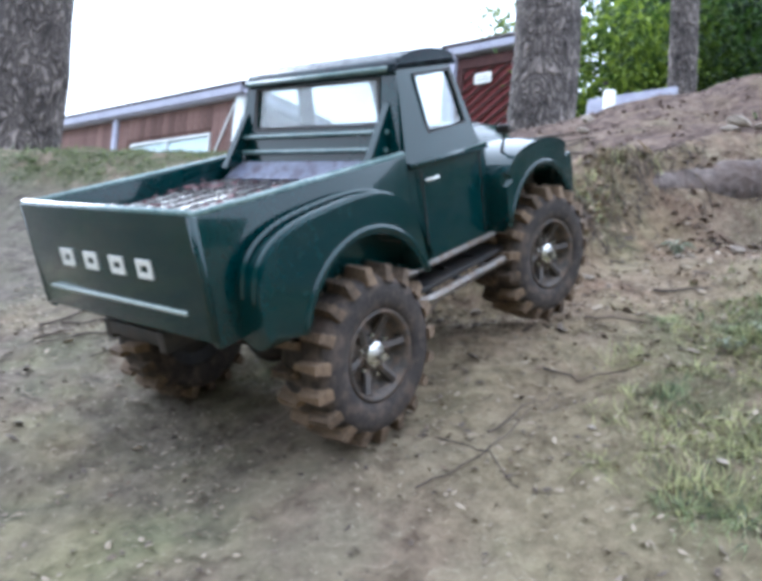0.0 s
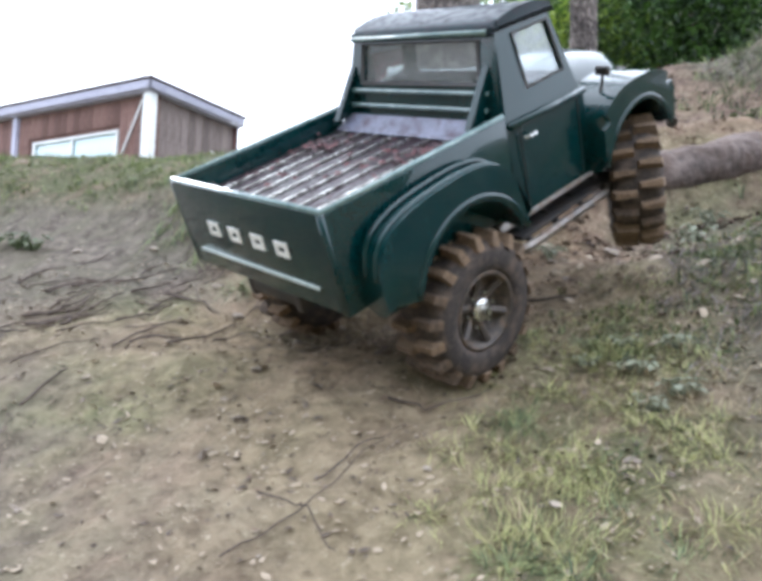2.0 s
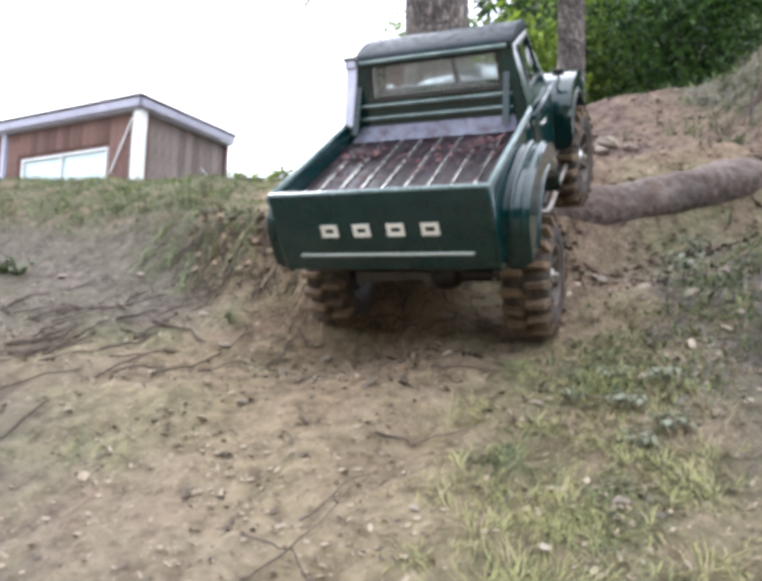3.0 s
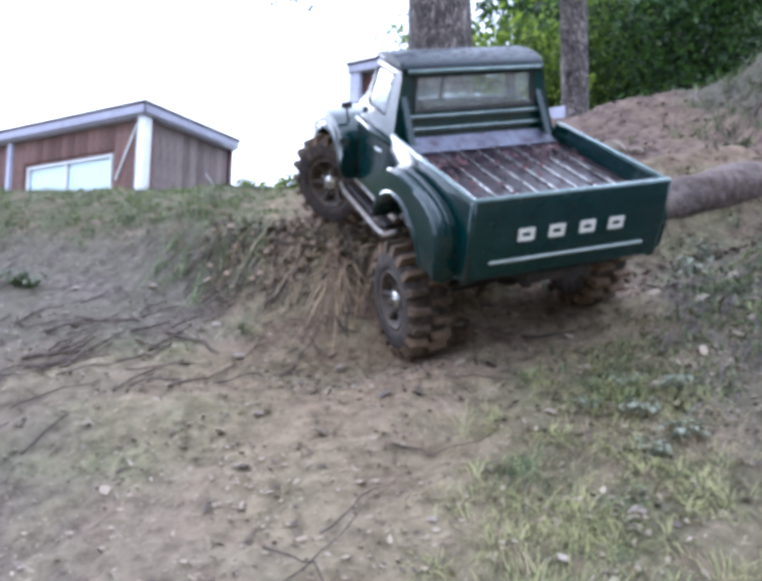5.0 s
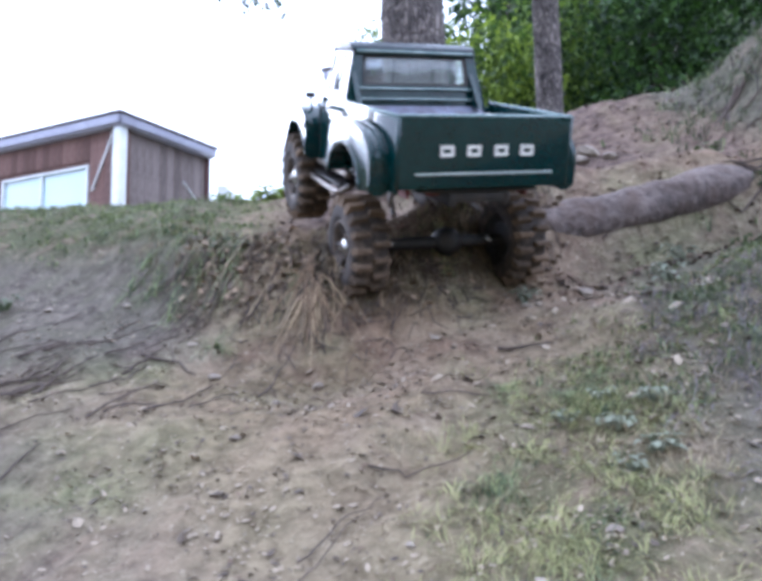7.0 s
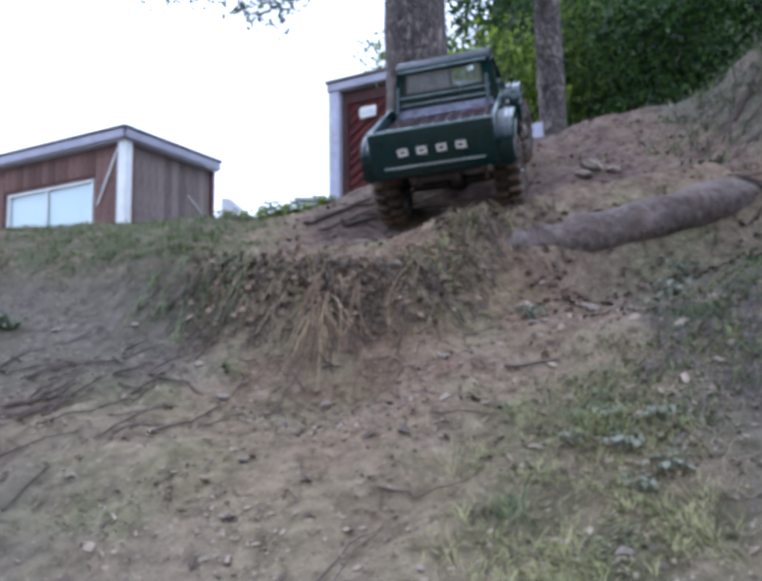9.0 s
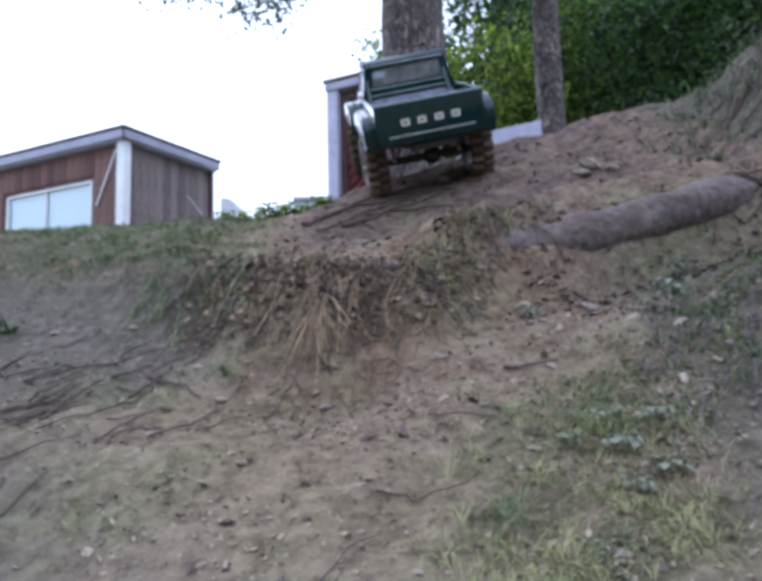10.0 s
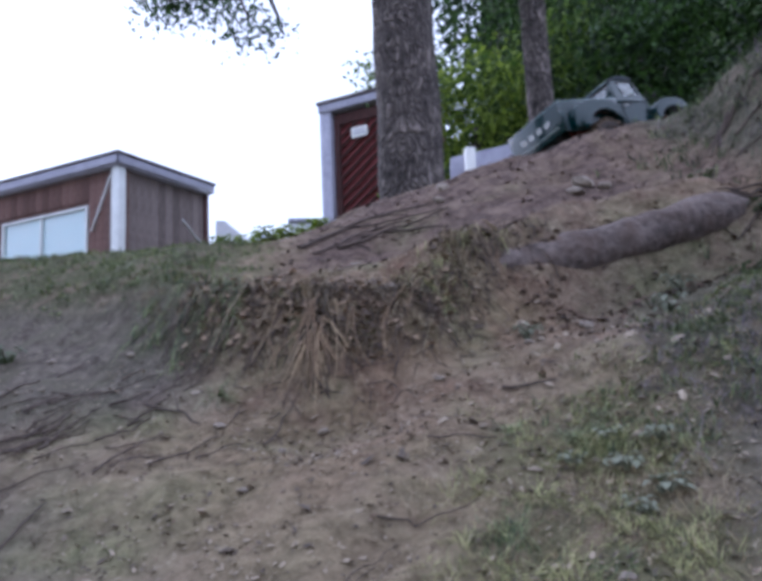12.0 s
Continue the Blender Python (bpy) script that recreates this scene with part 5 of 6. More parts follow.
twig([(0.087, 1.18), (0.15, 1.27), (0.22, 1.32), (0.337, 1.33)], 0.0038, "long dark dead branch lying across the track", seed=1, forks=2)
twig([(0.15, 1.20), (0.238, 1.247), (0.34, 1.19)], 0.0034, "dark dead branch lying across the track", seed=2, forks=1)
twig([(0.20, 1.24), (0.28, 1.25), (0.36, 1.26)], 0.0024, "thin dark dead branch on the track", seed=12)
twig([(0.11, 1.17), (0.2, 1.26), (0.30, 1.27)], 0.0022, "thin dark dead branch on the track", seed=14, forks=2)
twig([(0.17, 1.29), (0.25, 1.29), (0.35, 1.28)], 0.002, "thin dark dead branch on the track", seed=15)
twig([(0.272, 0.715), (0.324, 0.708)], 0.0017, "short dark stick on the dirt", seed=3)
twig([(-0.081, 0.82), (-0.05, 0.80), (-0.019, 0.765)], 0.0019, "dark forked stick on the dirt", seed=4, forks=1)
twig([(-0.212, 0.85), (-0.185, 0.885), (-0.14, 0.875)], 0.0018, "dark bent stick on the dirt", seed=5)
twig([(-0.262, 0.9), (-0.226, 0.945)], 0.0018, "dark stick on the dirt", seed=6)
twig([(-0.193, 0.80), (-0.165, 0.832)], 0.0018, "dark stick on the dirt", seed=7)
twig([(0.075, 0.46), (0.104, 0.495), (0.135, 0.52)], 0.0007, "thin brown twig on the dirt", seed=8)
twig([(0.03, 0.415), (0.065, 0.43), (0.12, 0.505)], 0.0007, "thin brown twig on the dirt", seed=9)
twig([(0.045, 0.455), (0.072, 0.43), (0.086, 0.405)], 0.0007, "thin crossing twig on the dirt", seed=10)
twig([(0.127, 0.54), (0.159, 0.538), (0.196, 0.54)], 0.0010, "thin dark twig on the dirt", seed=11)
twig([(0.181, 0.63), (0.233, 0.61)], 0.0010, "thin dark twig on the dirt", seed=13)
for k in range(34):
    rnd = random.Random(200 + k)
    x, y, a, ln = rnd.uniform(-0.34, 0.0 if k < 26 else 0.2), rnd.uniform(0.62, 0.95), rnd.uniform(0.2, 1.1), rnd.uniform(0.03, 0.08)
    twig([(x, y), (x + ln * math.cos(a), y + ln * math.sin(a))], rnd.uniform(0.0007, 0.0016), "small dark stick on the dirt", seed=300 + k)

rnd = random.Random(55)
for k in range(16):
    u = rnd.random()
    x, y, a, ln = -0.20 + 0.09 * u + rnd.gauss(0, 0.035), 0.80 - 0.08 * u + rnd.gauss(0, 0.035), rnd.gauss(0.6, 0.3), rnd.uniform(0.02, 0.055)
    twig([(x, y), (x + ln * math.cos(a) * 0.5, y + ln * math.sin(a) * 0.45), (x + ln * math.cos(a), y + ln * math.sin(a))], rnd.uniform(0.001, 0.0021), "dark dead stick in the pile on the dirt", seed=600 + k, forks=k % 2)
rnd = random.Random(21)
roots = thing("hanging_roots", "thin dry roots hanging from the ledge", "roots", kind="stuff")
bm = bmesh.new()
for k in range(20):
    x = rnd.choice((0.092, 0.095, 0.1, rnd.uniform(0.0, 0.26))) + rnd.gauss(0, 0.008)
    y = 0.832 + rnd.gauss(0, 0.012) + 0.9 * max(0, 0.06 - x)
    dx = rnd.gauss(-0.004, 0.028)
    ln = rnd.uniform(0.03, 0.068)
    bow = rnd.gauss(0, 0.008)
    pts = []
    for i in range(5):
        u = i / 4
        px, py = x + dx * u + bow * math.sin(3.1 * u), y - ln * u
        pts.append((px, py, height(px, py) + 0.010 + 0.010 * math.sin(u * 2.6) - 0.008 * u))
    tube(bm, pts, [0.0008, 0.0007, 0.0006, 0.0005, 0.0003], 5)
part("strands", bm, PALE_TWIG, roots)
tangle = bmesh.new()
for k in range(420):
    x = rnd.uniform(-0.08, 0.42)
    y = 0.755 + 0.95 * float(ramp(0.06 - x, 0.04)) + 0.12 * float(step01((x - 0.22) / 0.14)) + rnd.gauss(0.065, 0.03)
    a, ln, turn = rnd.uniform(0, 6.28), rnd.uniform(0.008, 0.03), rnd.gauss(0, 1.2)
    pts = []
    for i in range(4):
        u = i / 3
        px, py = x + ln * u * math.cos(a + turn * u), y + ln * u * math.sin(a + turn * u)
        pts.append((px, py, height(px, py) + 0.002 + rnd.uniform(0.002, 0.009) * math.sin(3.1 * u)))
    tube(tangle, pts, [0.0008, 0.0007, 0.0006, 0.0003], 4)
part("tangle", tangle, TWIG, roots, "tangle of fine dark rootlets")


def stone(x, y, size, seed, label="pale stone half sunk in the dirt"):
    rnd = random.Random(seed)
    bm = bmesh.new()
    bmesh.ops.create_icosphere(bm, subdivisions=2, radius=size)
    o = Vector((seed * 3.1, seed * 1.7, 0))
    for v in bm.verts:
        v.co *= 1 + 0.5 * noise.noise(v.co / size * 0.9 + o)
        v.co.z *= 0.55
    ob = thing("stone", label, "stone", "stones on the bank", bm=bm, mat=STONE)
    ob.matrix_world = pose(x, y, height(x, y) + size * 0.15, rnd.uniform(-20, 20), rnd.uniform(-20, 20), rnd.uniform(0, 360))


for k, (x, y, s) in enumerate([(0.565, 1.18, 0.016), (0.59, 1.20, 0.02), (0.615, 1.175, 0.013), (0.17, 1.05, 0.011), (-0.124, 0.956, 0.006), (-0.231, 1.0, 0.006), (0.03, 0.62, 0.005), (0.189, 0.86, 0.007), (0.33, 0.80, 0.007), (0.345, 0.805, 0.005), (0.44, 0.79, 0.006),
                               (0.47, 0.80, 0.007), (0.0, 0.76, 0.006), (-0.03, 0.83, 0.006), (0.1, 0.745, 0.006), (0.14, 0.46, 0.003), (0.2, 0.41, 0.004), (0.25, 0.43, 0.005), (-0.1, 0.5, 0.003), (0.06, 0.7, 0.004), (0.22, 0.76, 0.005), (-0.26, 0.98, 0.005), (0.42, 0.845, 0.009), (0.52, 0.83, 0.008), (0.36, 1.34, 0.012), (0.38, 1.38, 0.016)]):
    stone(x, y, s, k + 1)
rnd = random.Random(77)
for k in range(24):
    x, y = rnd.uniform(-0.2, 0.3), rnd.uniform(0.4, 0.8)
    stone(x, y, rnd.uniform(0.001, 0.0022), 100 + k, "small pebble on the dirt")


def weed(x, y, size, count, seed, label, mat=WEED):
    """A low rosette of broad pointed leaves on stalks."""
    rnd = random.Random(seed)
    bm = bmesh.new()
    z = height(x, y)
    foot = bm.verts.new((x, y, z - 0.002))
    for k in range(count):
        a = rnd.uniform(0, 6.28)
        out, up = size * rnd.uniform(0.3, 1.0), size * rnd.uniform(0.25, 0.9)
        root = Vector((x + rnd.gauss(0, size * 0.25), y + rnd.gauss(0, size * 0.25), z))
        d = Vector((math.cos(a), math.sin(a), 0))
        side = Vector((-d.y, d.x, 0))
        ln, wd = size * rnd.uniform(0.5, 0.9), size * rnd.uniform(0.18, 0.32)
        p0 = root + d * out * 0.5 + Vector((0, 0, up))
        tip = p0 + d * ln + Vector((0, 0, -ln * rnd.uniform(0.0, 0.5)))
        mid = (p0 + tip) / 2 + Vector((0, 0, ln * 0.15))
        v = [bm.verts.new(q) for q in (p0, mid + side * wd + Vector((0, 0, wd * 0.3)), tip, mid - side * wd + Vector((0, 0, wd * 0.3)), mid)]
        for q in ((0, 4, 1), (4, 2, 1), (0, 3, 4), (4, 3, 2)):
            bm.faces.new([v[i] for i in q])
        s0 = bm.verts.new(root + Vector((0, 0, size * 0.05)))
        bm.faces.new((foot, s0, v[0]))
    return thing("weed", label, "plant", "weeds on the bank", bm=bm, mat=mat)


for k, (x, y, s, n) in enumerate([(0.30, 0.53, 0.013, 22), (0.315, 0.50, 0.014, 20), (0.335, 0.545, 0.012, 20), (0.275, 0.56, 0.010, 14), (0.29, 0.49, 0.012, 16), (0.31, 0.575, 0.011, 14), (0.50, 0.80, 0.022, 14), (0.55, 0.86, 0.022, 14), (0.335, 0.81, 0.018, 10), (0.345, 0.835, 0.014, 9)]):
    weed(x, y, s, n, 500 + k, "low grey-green broad-leaved weed in the grass")
for k, (x, y, s, n) in enumerate([(0.04, 1.44, 0.035, 50), (0.09, 1.46, 0.032, 46), (0.0, 1.42, 0.028, 36), (0.13, 1.45, 0.024, 26), (-0.05, 1.36, 0.02, 20)]):
    weed(x, y, s, n, 540 + k, "small leafy green plant on the crest", LEAF_LIGHT)
for k, (x, y, sz, n) in enumerate([(0.69, 1.0, 0.02, 16), (0.72, 0.93, 0.022, 16), (0.63, 0.84, 0.02, 14), (0.57, 0.90, 0.02, 14), (-0.30, 1.03, 0.022, 18), (-0.33, 1.06, 0.022, 18)]):
    weed(x, y, sz, n, 700 + k, "dark green weed clump on the bank", DARK_WEED)
rnd = random.Random(31)
mound_roots = thing("mound_roots", "dark exposed roots on the right mound", "roots", kind="stuff")
bm = bmesh.new()
for k in range(18):
    x, y, a = rnd.uniform(0.74, 0.95), rnd.uniform(0.9, 1.15), rnd.uniform(2.4, 4.4)
    pts = []
    for i in range(5):
        q = 0.022 * i
        px, py = x + q * math.cos(a) + rnd.gauss(0, 0.004), y + q * math.sin(a) + rnd.gauss(0, 0.004)
        pts.append((px, py, height(px, py) + 0.006))
    tube(bm, pts, [0.0026, 0.0024, 0.002, 0.0015, 0.0008], 5)
part("strands", bm, TWIG, mound_roots)
def tufty(x, y):
    """Grass stands in tufts, 0 to 1."""
    return float(step01((noise.noise(Vector((x * 24, y * 24, 3))) + 0.12) / 0.3))


def tussocks(name, count, lo, hi, chance, length, mat, label, per=26, spread=0.007, width=0.0007, seed=1, flat=1.0):
    """Clumps of arching blades that fan out from one crown each; one object of many."""
    rnd = random.Random(seed)
    verts, faces, tries = [], [], 0
    while count and tries < 60000:
        tries += 1
        x, y = rnd.uniform(lo[0], hi[0]), rnd.uniform(lo[1], hi[1])
        if rnd.random() > chance(x, y):
            continue
        count -= 1
        big, sweep = rnd.uniform(0.55, 1.25), rnd.uniform(0, 6.28)
        for _ in range(int(per * big)):
            a = rnd.uniform(0, 6.28) if rnd.random() < 0.6 else rnd.gauss(sweep, 0.7)
            dx, dy = math.cos(a), math.sin(a)
            r0 = spread * big * abs(rnd.gauss(0, 1))
            ln = length * big * rnd.uniform(0.4, 1.2)
            up, side = rnd.uniform(0.25, 1.0) / flat, rnd.gauss(0, 0.35)
            bx, by = x + dx * r0, y + dy * r0
            b = len(verts)
            for u, wd in ((0, 1.0), (0.35, 0.95), (0.7, 0.7), (1.0, 0.1)):
                out = ln * u * (0.45 + 0.55 * u)
                px, py = bx + dx * out - dy * side * out * u, by + dy * out + dx * side * out * u
                pz = height(px, py) - 0.001 + ln * up * u * (1.15 - u) * 1.5 + 0.0015 * u
                for sd in (-1, 1):
                    verts.append((px - dy * sd * width * wd, py + dx * sd * width * wd, pz))
            faces += [(b + i, b + i + 1, b + i + 3, b + i + 2) for i in (0, 2, 4)]
    me = bpy.data.meshes.new(name)
    me.from_pydata(verts, [], faces)
    me.materials.append(mat)
    return tagged(new(name, me), label, "grass", kind="stuff")


def ledge_edge(x):
    """Where the foot of the ledge runs."""
    return 0.755 + 0.95 * float(ramp(0.06 - x, 0.04)) - 0.5 * float(ramp(-0.12 - x, 0.05)) + 0.12 * float(step01((x - 0.22) / 0.14))


def hanging_grass(name, count, mat, label, seed, fan=0.0):
    """Dead strands rooted on the brow of the ledge, combed down over its face; a share fans out from one crown."""
    rnd = random.Random(seed)
    verts, faces = [], []
    for _ in range(count):
        if rnd.random() < fan:
            x, y = 0.099 + rnd.gauss(0, 0.007), 0.828 + rnd.gauss(0, 0.007)
            dx, ln = rnd.gauss(-0.1, 0.6), rnd.uniform(0.02, 0.058)
        else:
            x = rnd.triangular(-0.1, 0.36, 0.14)
            y = ledge_edge(x) + rnd.uniform(0.05, 0.125) + 0.012 * noise.noise(Vector((x * 30, 3, 0)))
            dx, ln = rnd.gauss(-0.3, 1.1), rnd.uniform(0.012, 0.04)
        lift, bow, w = rnd.uniform(0.004, 0.016), rnd.gauss(0, 0.3), rnd.uniform(0.0004, 0.0009)
        b = len(verts)
        for i in range(6):
            u = i / 5
            px, py = x + ln * dx * u + ln * bow * u * u, y - ln * u
            pz = height(px, py) + lift * math.sin(2.8 * u + 0.2) + 0.001
            k = w * (1.0 - 0.75 * u)
            verts += [(px - k, py - k * dx, pz), (px + k, py + k * dx, pz + 0.4 * k)]
        faces += [(b + i, b + i + 1, b + i + 3, b + i + 2) for i in (0, 2, 4, 6, 8)]
    me = bpy.data.meshes.new(name)
    me.from_pydata(verts, [], faces)
    me.materials.append(mat)
    return tagged(new(name, me), label, "grass", kind="stuff")


def near_line(x, y, wide):
    """1 on the brow of the ledge, falling off over a width."""
    return math.exp(-((y - ledge_edge(x) - 0.1) / wide) ** 2)


# the left bank and the ledge
blades("grass_ledge", 2600, (-0.75, 0.8), (0.1, 1.7), lambda x, y: float(grass_zone(x, y)) * float(step01((0.09 - x) / 0.08)) * (0.3 + 0.7 * tufty(x, y)), 0.013, OLIVE_GRASS, "short olive grass along the top of the bank", droop=1.3, width=0.0009, seed=3)
tussocks("ledge_tussocks", 80, (-0.75, 0.85), (0.08, 1.5), lambda x, y: float(grass_zone(x, y)) * tufty(y, x), 0.018, OLIVE_GRASS, "soft green grass clumps on the bank", seed=31, flat=1.2)
tussocks("ledge_green_clumps", 36, (-0.14, 0.8), (0.02, 1.08), lambda x, y: near_line(x, y - 0.02, 0.07), 0.024, DARK_GRASS, "green grass clumps hanging on the ledge", per=34, width=0.0005, seed=32)
tussocks("ledge_olive_clumps", 22, (0.2, 0.8), (0.37, 1.0), lambda x, y: near_line(x, y, 0.03), 0.02, TUFT, "olive grass clumps on the brow of the ledge", per=26, width=0.0005, seed=33)
tussocks("ledge_dead_clumps", 36, (-0.06, 0.8), (0.34, 0.98), lambda x, y: near_line(x, y - 0.005, 0.05), 0.02, BROWN_GRASS, "brown dead grass clumps on the ledge", per=22, width=0.0005, spread=0.01, seed=34)
blades("brow_fuzz", 420, (-0.12, 0.8), (0.38, 1.08), lambda x, y: near_line(x, y - 0.02, 0.04) * (0.2 + 0.8 * tufty(x, y)), 0.015, BROWN_GRASS, "dry wispy grass along the brow of the ledge", droop=1.1, width=0.0005, seed=44)
hanging_grass("hanging_dead_grass", 110, BROWN_GRASS, "brown dead grass hanging down the ledge face", 35)
hanging_grass("hanging_straw", 110, THATCH, "pale dead straw combed down over the ledge", 36, fan=0.55)
# the lower right patch and bank
tussocks("grass_tufts", 150, (0.12, 0.36), (0.5, 0.7), lambda x, y: float(grass_zone(x, y)) * tufty(x, y) * (1.0 if x < 0.36 else 0.4), 0.013, TUFT, "yellow-green grass tufts on the dirt", per=60, spread=0.011, width=0.0003, seed=25, flat=1.4)
tussocks("grass_dark_tufts", 70, (0.14, 0.36), (0.5, 0.86), lambda x, y: float(grass_zone(x, y)) * float(step01((noise.noise(Vector((x * 19, y * 19, 8))) - 0.02) / 0.25)), 0.013, DARK_GRASS, "dark green grass tufts among the pale", per=50, width=0.00035, spread=0.011, seed=26, flat=1.4)
tussocks("straw_tufts", 110, (0.14, 0.36), (0.5, 0.75), lambda x, y: float(grass_zone(x, y)), 0.017, STRAW, "dead straw tufts among the green", per=28, spread=0.013, width=0.0003, seed=27, flat=2.2)
blades("grass_right_bank", 1500, (0.28, 0.55), (0.75, 0.9), lambda x, y: float(grass_zone(x, y)) * (0.25 + 0.75 * tufty(x, y)), 0.011, OLIVE_GRASS, "short dull grass on the right bank", droop=1.5, width=0.0008, seed=5)
blades("grass_patch_dead", 420, (0.12, 0.36), (0.75, 0.9), lambda x, y: float(grass_zone(x, y)), 0.012, STRAW, "dead straw grass among the green", droop=1.9, width=0.0006, seed=6)
tussocks("dead_stalks", 170, (0.32, 0.38), (0.6, 0.75), lambda x, y: float(step01((x - 0.32 - 0.3 * (y - 0.5)) / 0.08)), 0.024, STALK, "tangled greyish dead stalks on the lower right bank", per=24, spread=0.013, width=0.00035, seed=16, flat=1.8)
# the mound, the crest and beyond
blades("mound_grass", 420, (0.7, 0.95), (1.0, 1.3), lambda x, y: 0.12 + 0.88 * math.exp(-((x - 0.755) / 0.04) ** 2 - ((y - 1.15) / 0.06) ** 2) + (0.5 if x > 0.82 else 0), 0.024, DARK_WEED, "dark dull grass clumps on the mound", droop=1.2, width=0.0008, seed=37)
blades("mound_stalks", 60, (0.78, 0.95), (1.0, 1.3), lambda x, y: 0.8, 0.036, STALK, "grey dead stalks on the mound", droop=0.9, width=0.0006, seed=38)
blades("grass_crest", 200, (0.6, 0.86), (1.15, 1.6), lambda x, y: 0.1 + 0.8 * float(step01((x - 0.76) / 0.08)), 0.02, DARK_GRASS, "thin grass on the right bank and crest", width=0.0011, seed=7)
blades("grass_far", 1500, (-3.0, 1.6), (2.5, 3.4), lambda x, y: 0.8 if x < 0.1 or y > 1.95 else 0.1, 0.032, DARK_GRASS, "taller grass behind the bank", width=0.002, seed=8)
# scraps on the ground
litter("leaf_mat", 1700, (-0.1, 0.74), (0.44, 1.0), 0.0058, DEAD_MAT, "curled brown dead leaves matted on the ledge face", lambda x, y: float(grass_zone(x, y)) * float(step01((x + 0.1) / 0.08)), 19)
litter("leaf_litter", 9000, (-0.45, 0.33), (0.6, 0.95), 0.0025, LITTER, "scraps of dead leaf and bark on the dirt", lambda x, y: (0.25 + 0.75 * tufty(x * 0.6, y * 0.6)) * (0.5 + 0.5 * float(grass_zone(x, y))), 9)
litter("large_leaf_litter", 260, (-0.35, 0.5), (0.5, 0.95), 0.0062, LITTER, "pale curled dead leaves strewn on the dirt", lambda x, y: 0.2 + 0.8 * float(step01((x - 0.25) / 0.1)) if y < 0.9 else 0.1, 49)
litter("dark_crumbs", 2600, (-0.3, 0.42), (0.4, 0.9), 0.0018, EARTH_CLOD, "dark crumbs of broken earth", lambda x, y: math.exp(-((x - 0.12) / 0.18) ** 2 - ((y - 0.73) / 0.14) ** 2) + 0.12, 50)
# litter under the log, its dark colour deepening the undercut's shadow
litter("log_litter", 700, (0.34, 0.84), (0.74, 0.94), 0.005, EARTH_CLOD, "clods and dead leaves darkened as the shade under the log", lambda x, y: 0.5, 29)
litter("clods", 2600, (-0.1, 0.85), (0.9, 1.7), 0.0044, EARTH_CLOD, "dark earth clods on the upper track", lambda x, y: 0.2 + 0.8 * tufty(x, y), 10)


# ---- motion ----
TRUCK_ROWS = [
    (0.0, -0.1552, 0.4378, 0.2020, 24.5, 5.4, -39.4),
    (0.5, -0.1236, 0.4339, 0.1992, 26.4, 3.0, -35.4),
    (0.8, -0.0774, 0.4531, 0.1894, 41.8, 4.3, -35.4),
    (1.0, -0.0525, 0.4853, 0.2189, 35.3, 12.7, -42.6),
    (1.5, 0.0091, 0.5359, 0.2644, 26.8, 19.7, -51.4),
    (2.0, 0.0358, 0.5635, 0.2687, 32.4, 13.9, -51.7),
    (2.5, 0.0987, 0.5968, 0.3045, 33.7, 13.9, -43.1),
    (3.0, 0.1417, 0.6276, 0.3152, 37.6, 0.8, -29.8),
    (3.95, 0.2150, 0.6330, 0.3260, 36.0, -4.5, -9.0),
    (5.0, 0.2818, 0.6289, 0.3320, 33.6, -11.2, 12.0),
    (5.5, 0.2797, 0.6023, 0.3173, 36.0, -12.2, 11.7),
    (6.0, 0.2782, 0.5620, 0.3080, 36.7, -13.1, 8.4),
    (6.5, 0.2744, 0.5938, 0.3070, 40.2, -17.8, 6.4),
    (6.8, 0.2821, 0.6995, 0.3979, 28.0, -3.8, 16.3),
    (7.0, 0.2623, 0.7204, 0.4335, 24.1, -6.0, 11.6),
    (7.2, 0.2268, 0.7315, 0.4536, 21.1, -6.9, 5.6),
    (8.0, 0.2430, 0.8680, 0.5020, 25.5, -5.0, -8.0),
    (9.0, 0.2798, 1.0536, 0.5636, 32.3, -2.4, -24.2),
    (9.5, 0.3018, 1.0751, 0.5756, 33.3, -18.7, -6.3),
    (10.0, 0.3121, 1.2031, 0.6644, 26.3, -10.9, -4.4),
    (10.5, 0.2763, 1.4270, 0.7924, 11.1, -2.4, -35.9),
    (10.8, 0.3431, 1.5538, 0.7926, 12.6, -12.2, -45.2),
    (11.0, 0.3841, 1.6164, 0.8292, 8.0, -9.3, -49.9),
    (11.3, 0.4779, 1.6795, 0.8379, 12.5, -9.5, -56.7),
    (11.5, 0.4998, 1.7045, 0.8431, 12.1, -9.1, -72.9),
    (11.8, 0.5698, 1.5774, 0.8011, 11.1, -9.4, -76.4),
    (12.0, 0.6456, 1.5358, 0.8001, 10.7, -8.6, -72.8),
]
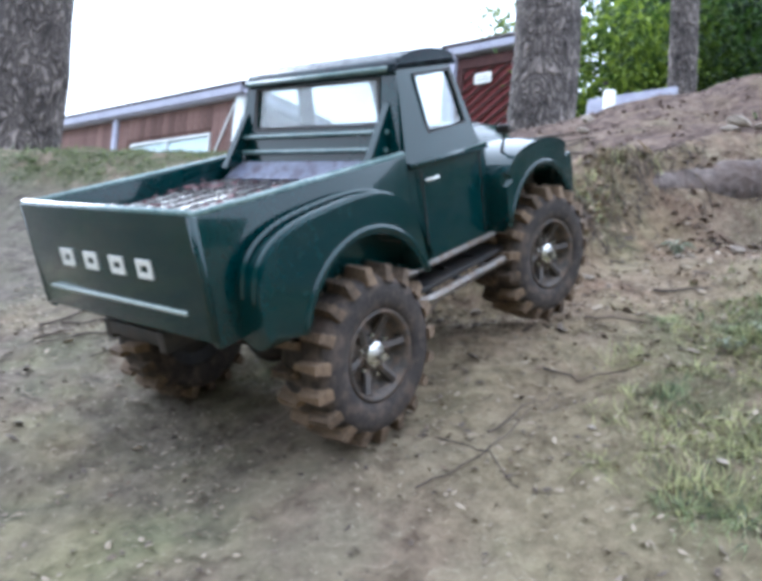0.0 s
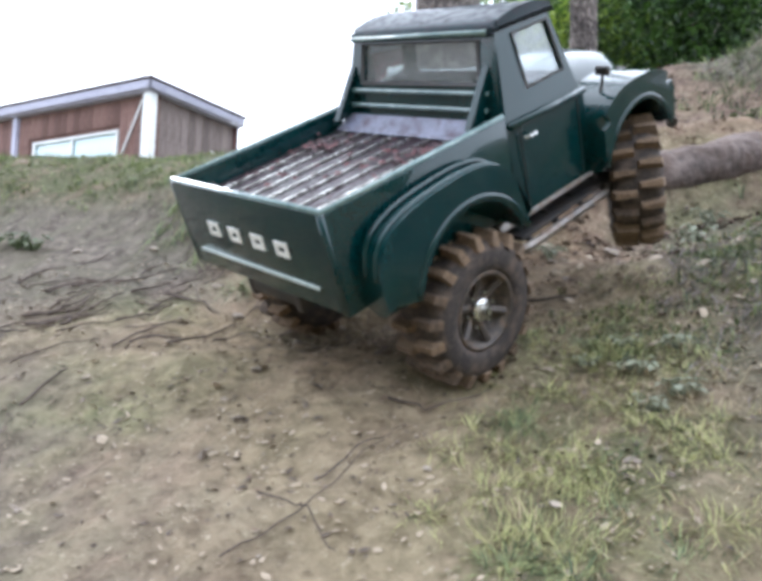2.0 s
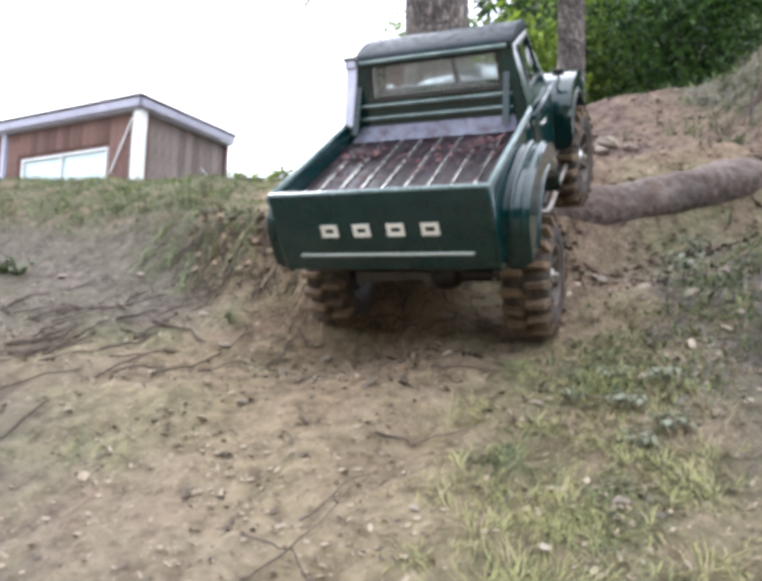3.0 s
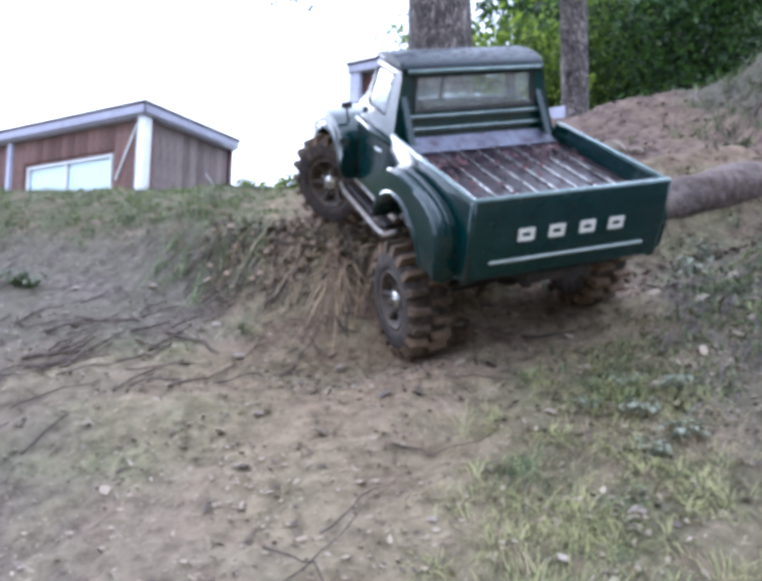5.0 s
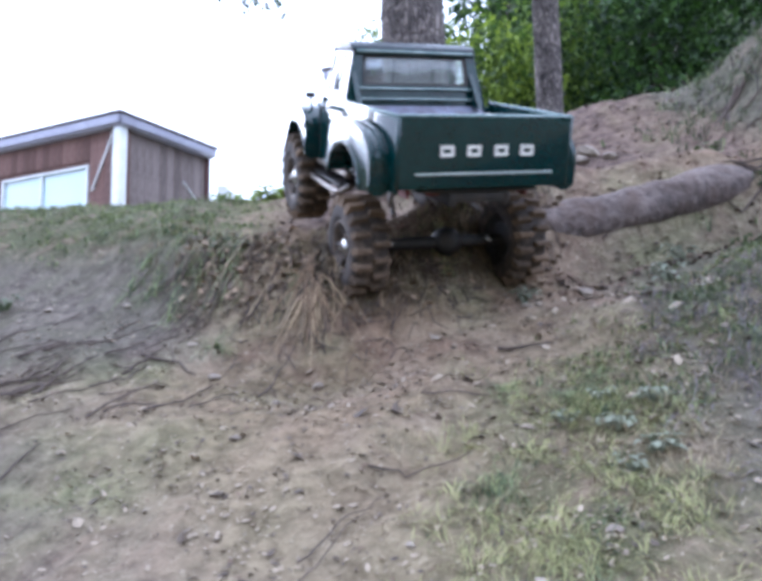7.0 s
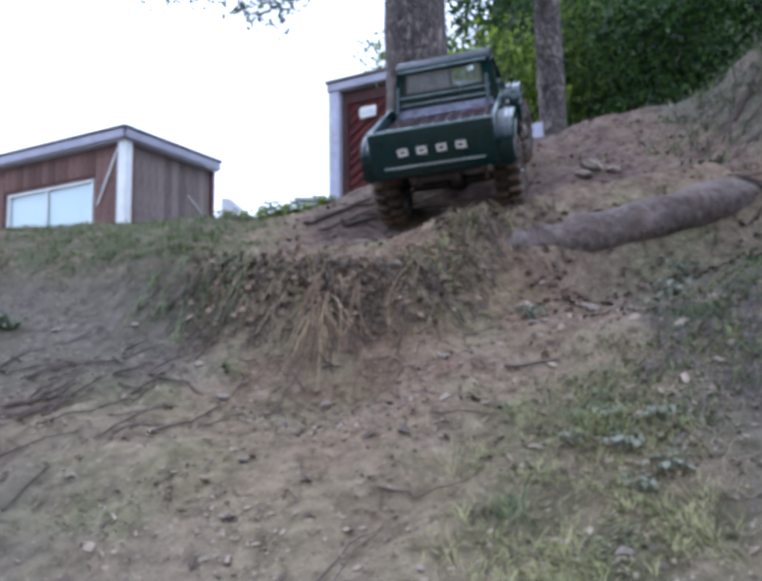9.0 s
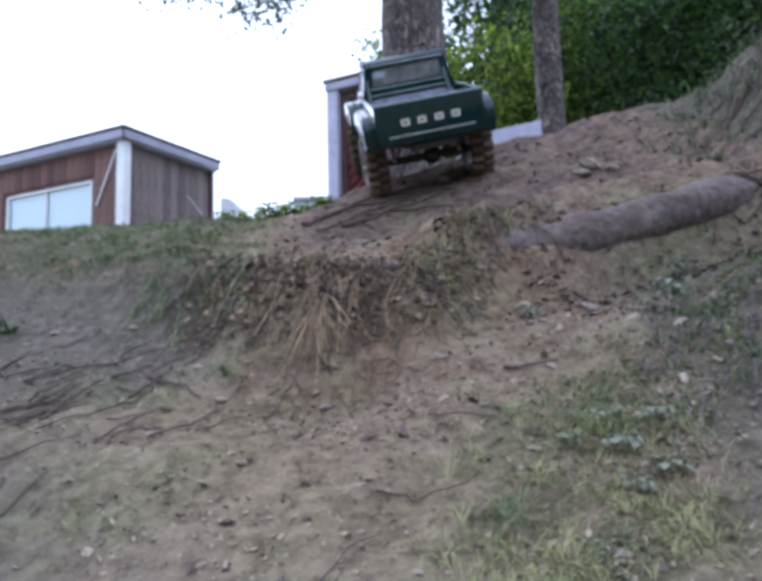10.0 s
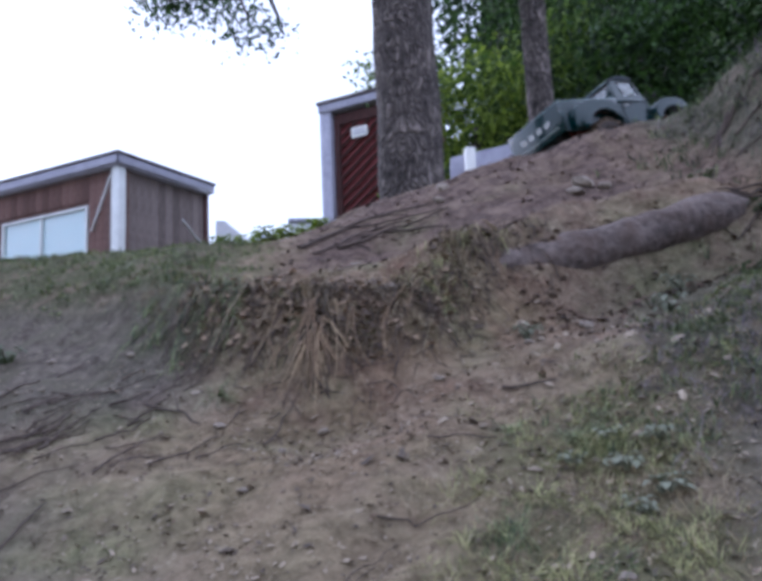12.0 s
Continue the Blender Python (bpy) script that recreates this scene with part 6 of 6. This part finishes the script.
# seconds, steering in degrees to the left, distance driven in metres (the wheels slip in places)
STEER = [(0, -8), (0.8, -8), (1.2, -6), (1.5, 38), (2.0, 36), (2.5, 30), (3.0, -5), (3.8, 10), (5.0, 32), (6.0, 30), (6.5, 4), (7.2, 0), (9.0, -6), (9.5, 4), (10.0, -8), (10.5, -22), (11.5, -20), (12.0, 0)]
SPIN_RADIUS = 0.056


def motions():
    rows = [(t, pose(x, y, z, rx, ry, rz)) for t, x, y, z, rx, ry, rz in TRUCK_ROWS]
    walk(TRUCK, rows)
    ts = np.array([r[0] for r in TRUCK_ROWS])
    xyz = np.array([r[1:4] for r in TRUCK_ROWS])
    gone = np.concatenate([[0], np.cumsum(np.linalg.norm(np.diff(xyz, axis=0), axis=1))])
    times = np.arange(0, 12.01, 0.2)
    steer = np.interp(times, [s[0] for s in STEER], [s[1] for s in STEER])
    far = np.interp(times, ts, gone)
    spin = np.degrees(far / SPIN_RADIUS)
    keys = [(t, m) for t, m in rows]
    lifts = {}
    for wheel, s, y in WHEELS:
        out = []
        lifts[s, y] = []
        for k, t in enumerate(times):
            i = max(0, min(len(keys) - 2, int(np.searchsorted(ts, t, "right")) - 1))
            u = (t - ts[i]) / (ts[i + 1] - ts[i])
            m = keys[i][1].lerp(keys[i + 1][1], float(u))
            # the axle lets the wheel rise or drop a little to stay on the ground
            local = Vector((s * 0.0965, y, -0.045))
            gap = (m @ local).z - 0.064 - height(*(m @ local).to_2d())
            lift = max(-0.042 if y < 0.2 else 0.0, min(0.0 if y < 0.2 else 0.009, -gap))
            lifts[s, y].append(lift)
            turn = steer[k] if y > 0.2 else 0.0
            roll = spin[k]
            out.append((float(t), pose(local.x, local.y, local.z + lift, 0, 0, turn) @ pose(0, 0, 0, -roll, 0, 0) @ pose(0, 0, 0, 0, 0, 0 if s > 0 else 180)))
        walk(wheel, out)
    # each axle tilts with its two wheels
    for axle, y in AXLES:
        out = []
        for k, t in enumerate(times):
            a, b = lifts[-1, y][k], lifts[1, y][k]
            out.append((float(t), pose(0, y, -0.045 + (a + b) / 2, 0, math.degrees(math.atan2(a - b, 0.193)), 0)))
        walk(axle, out)


motions()
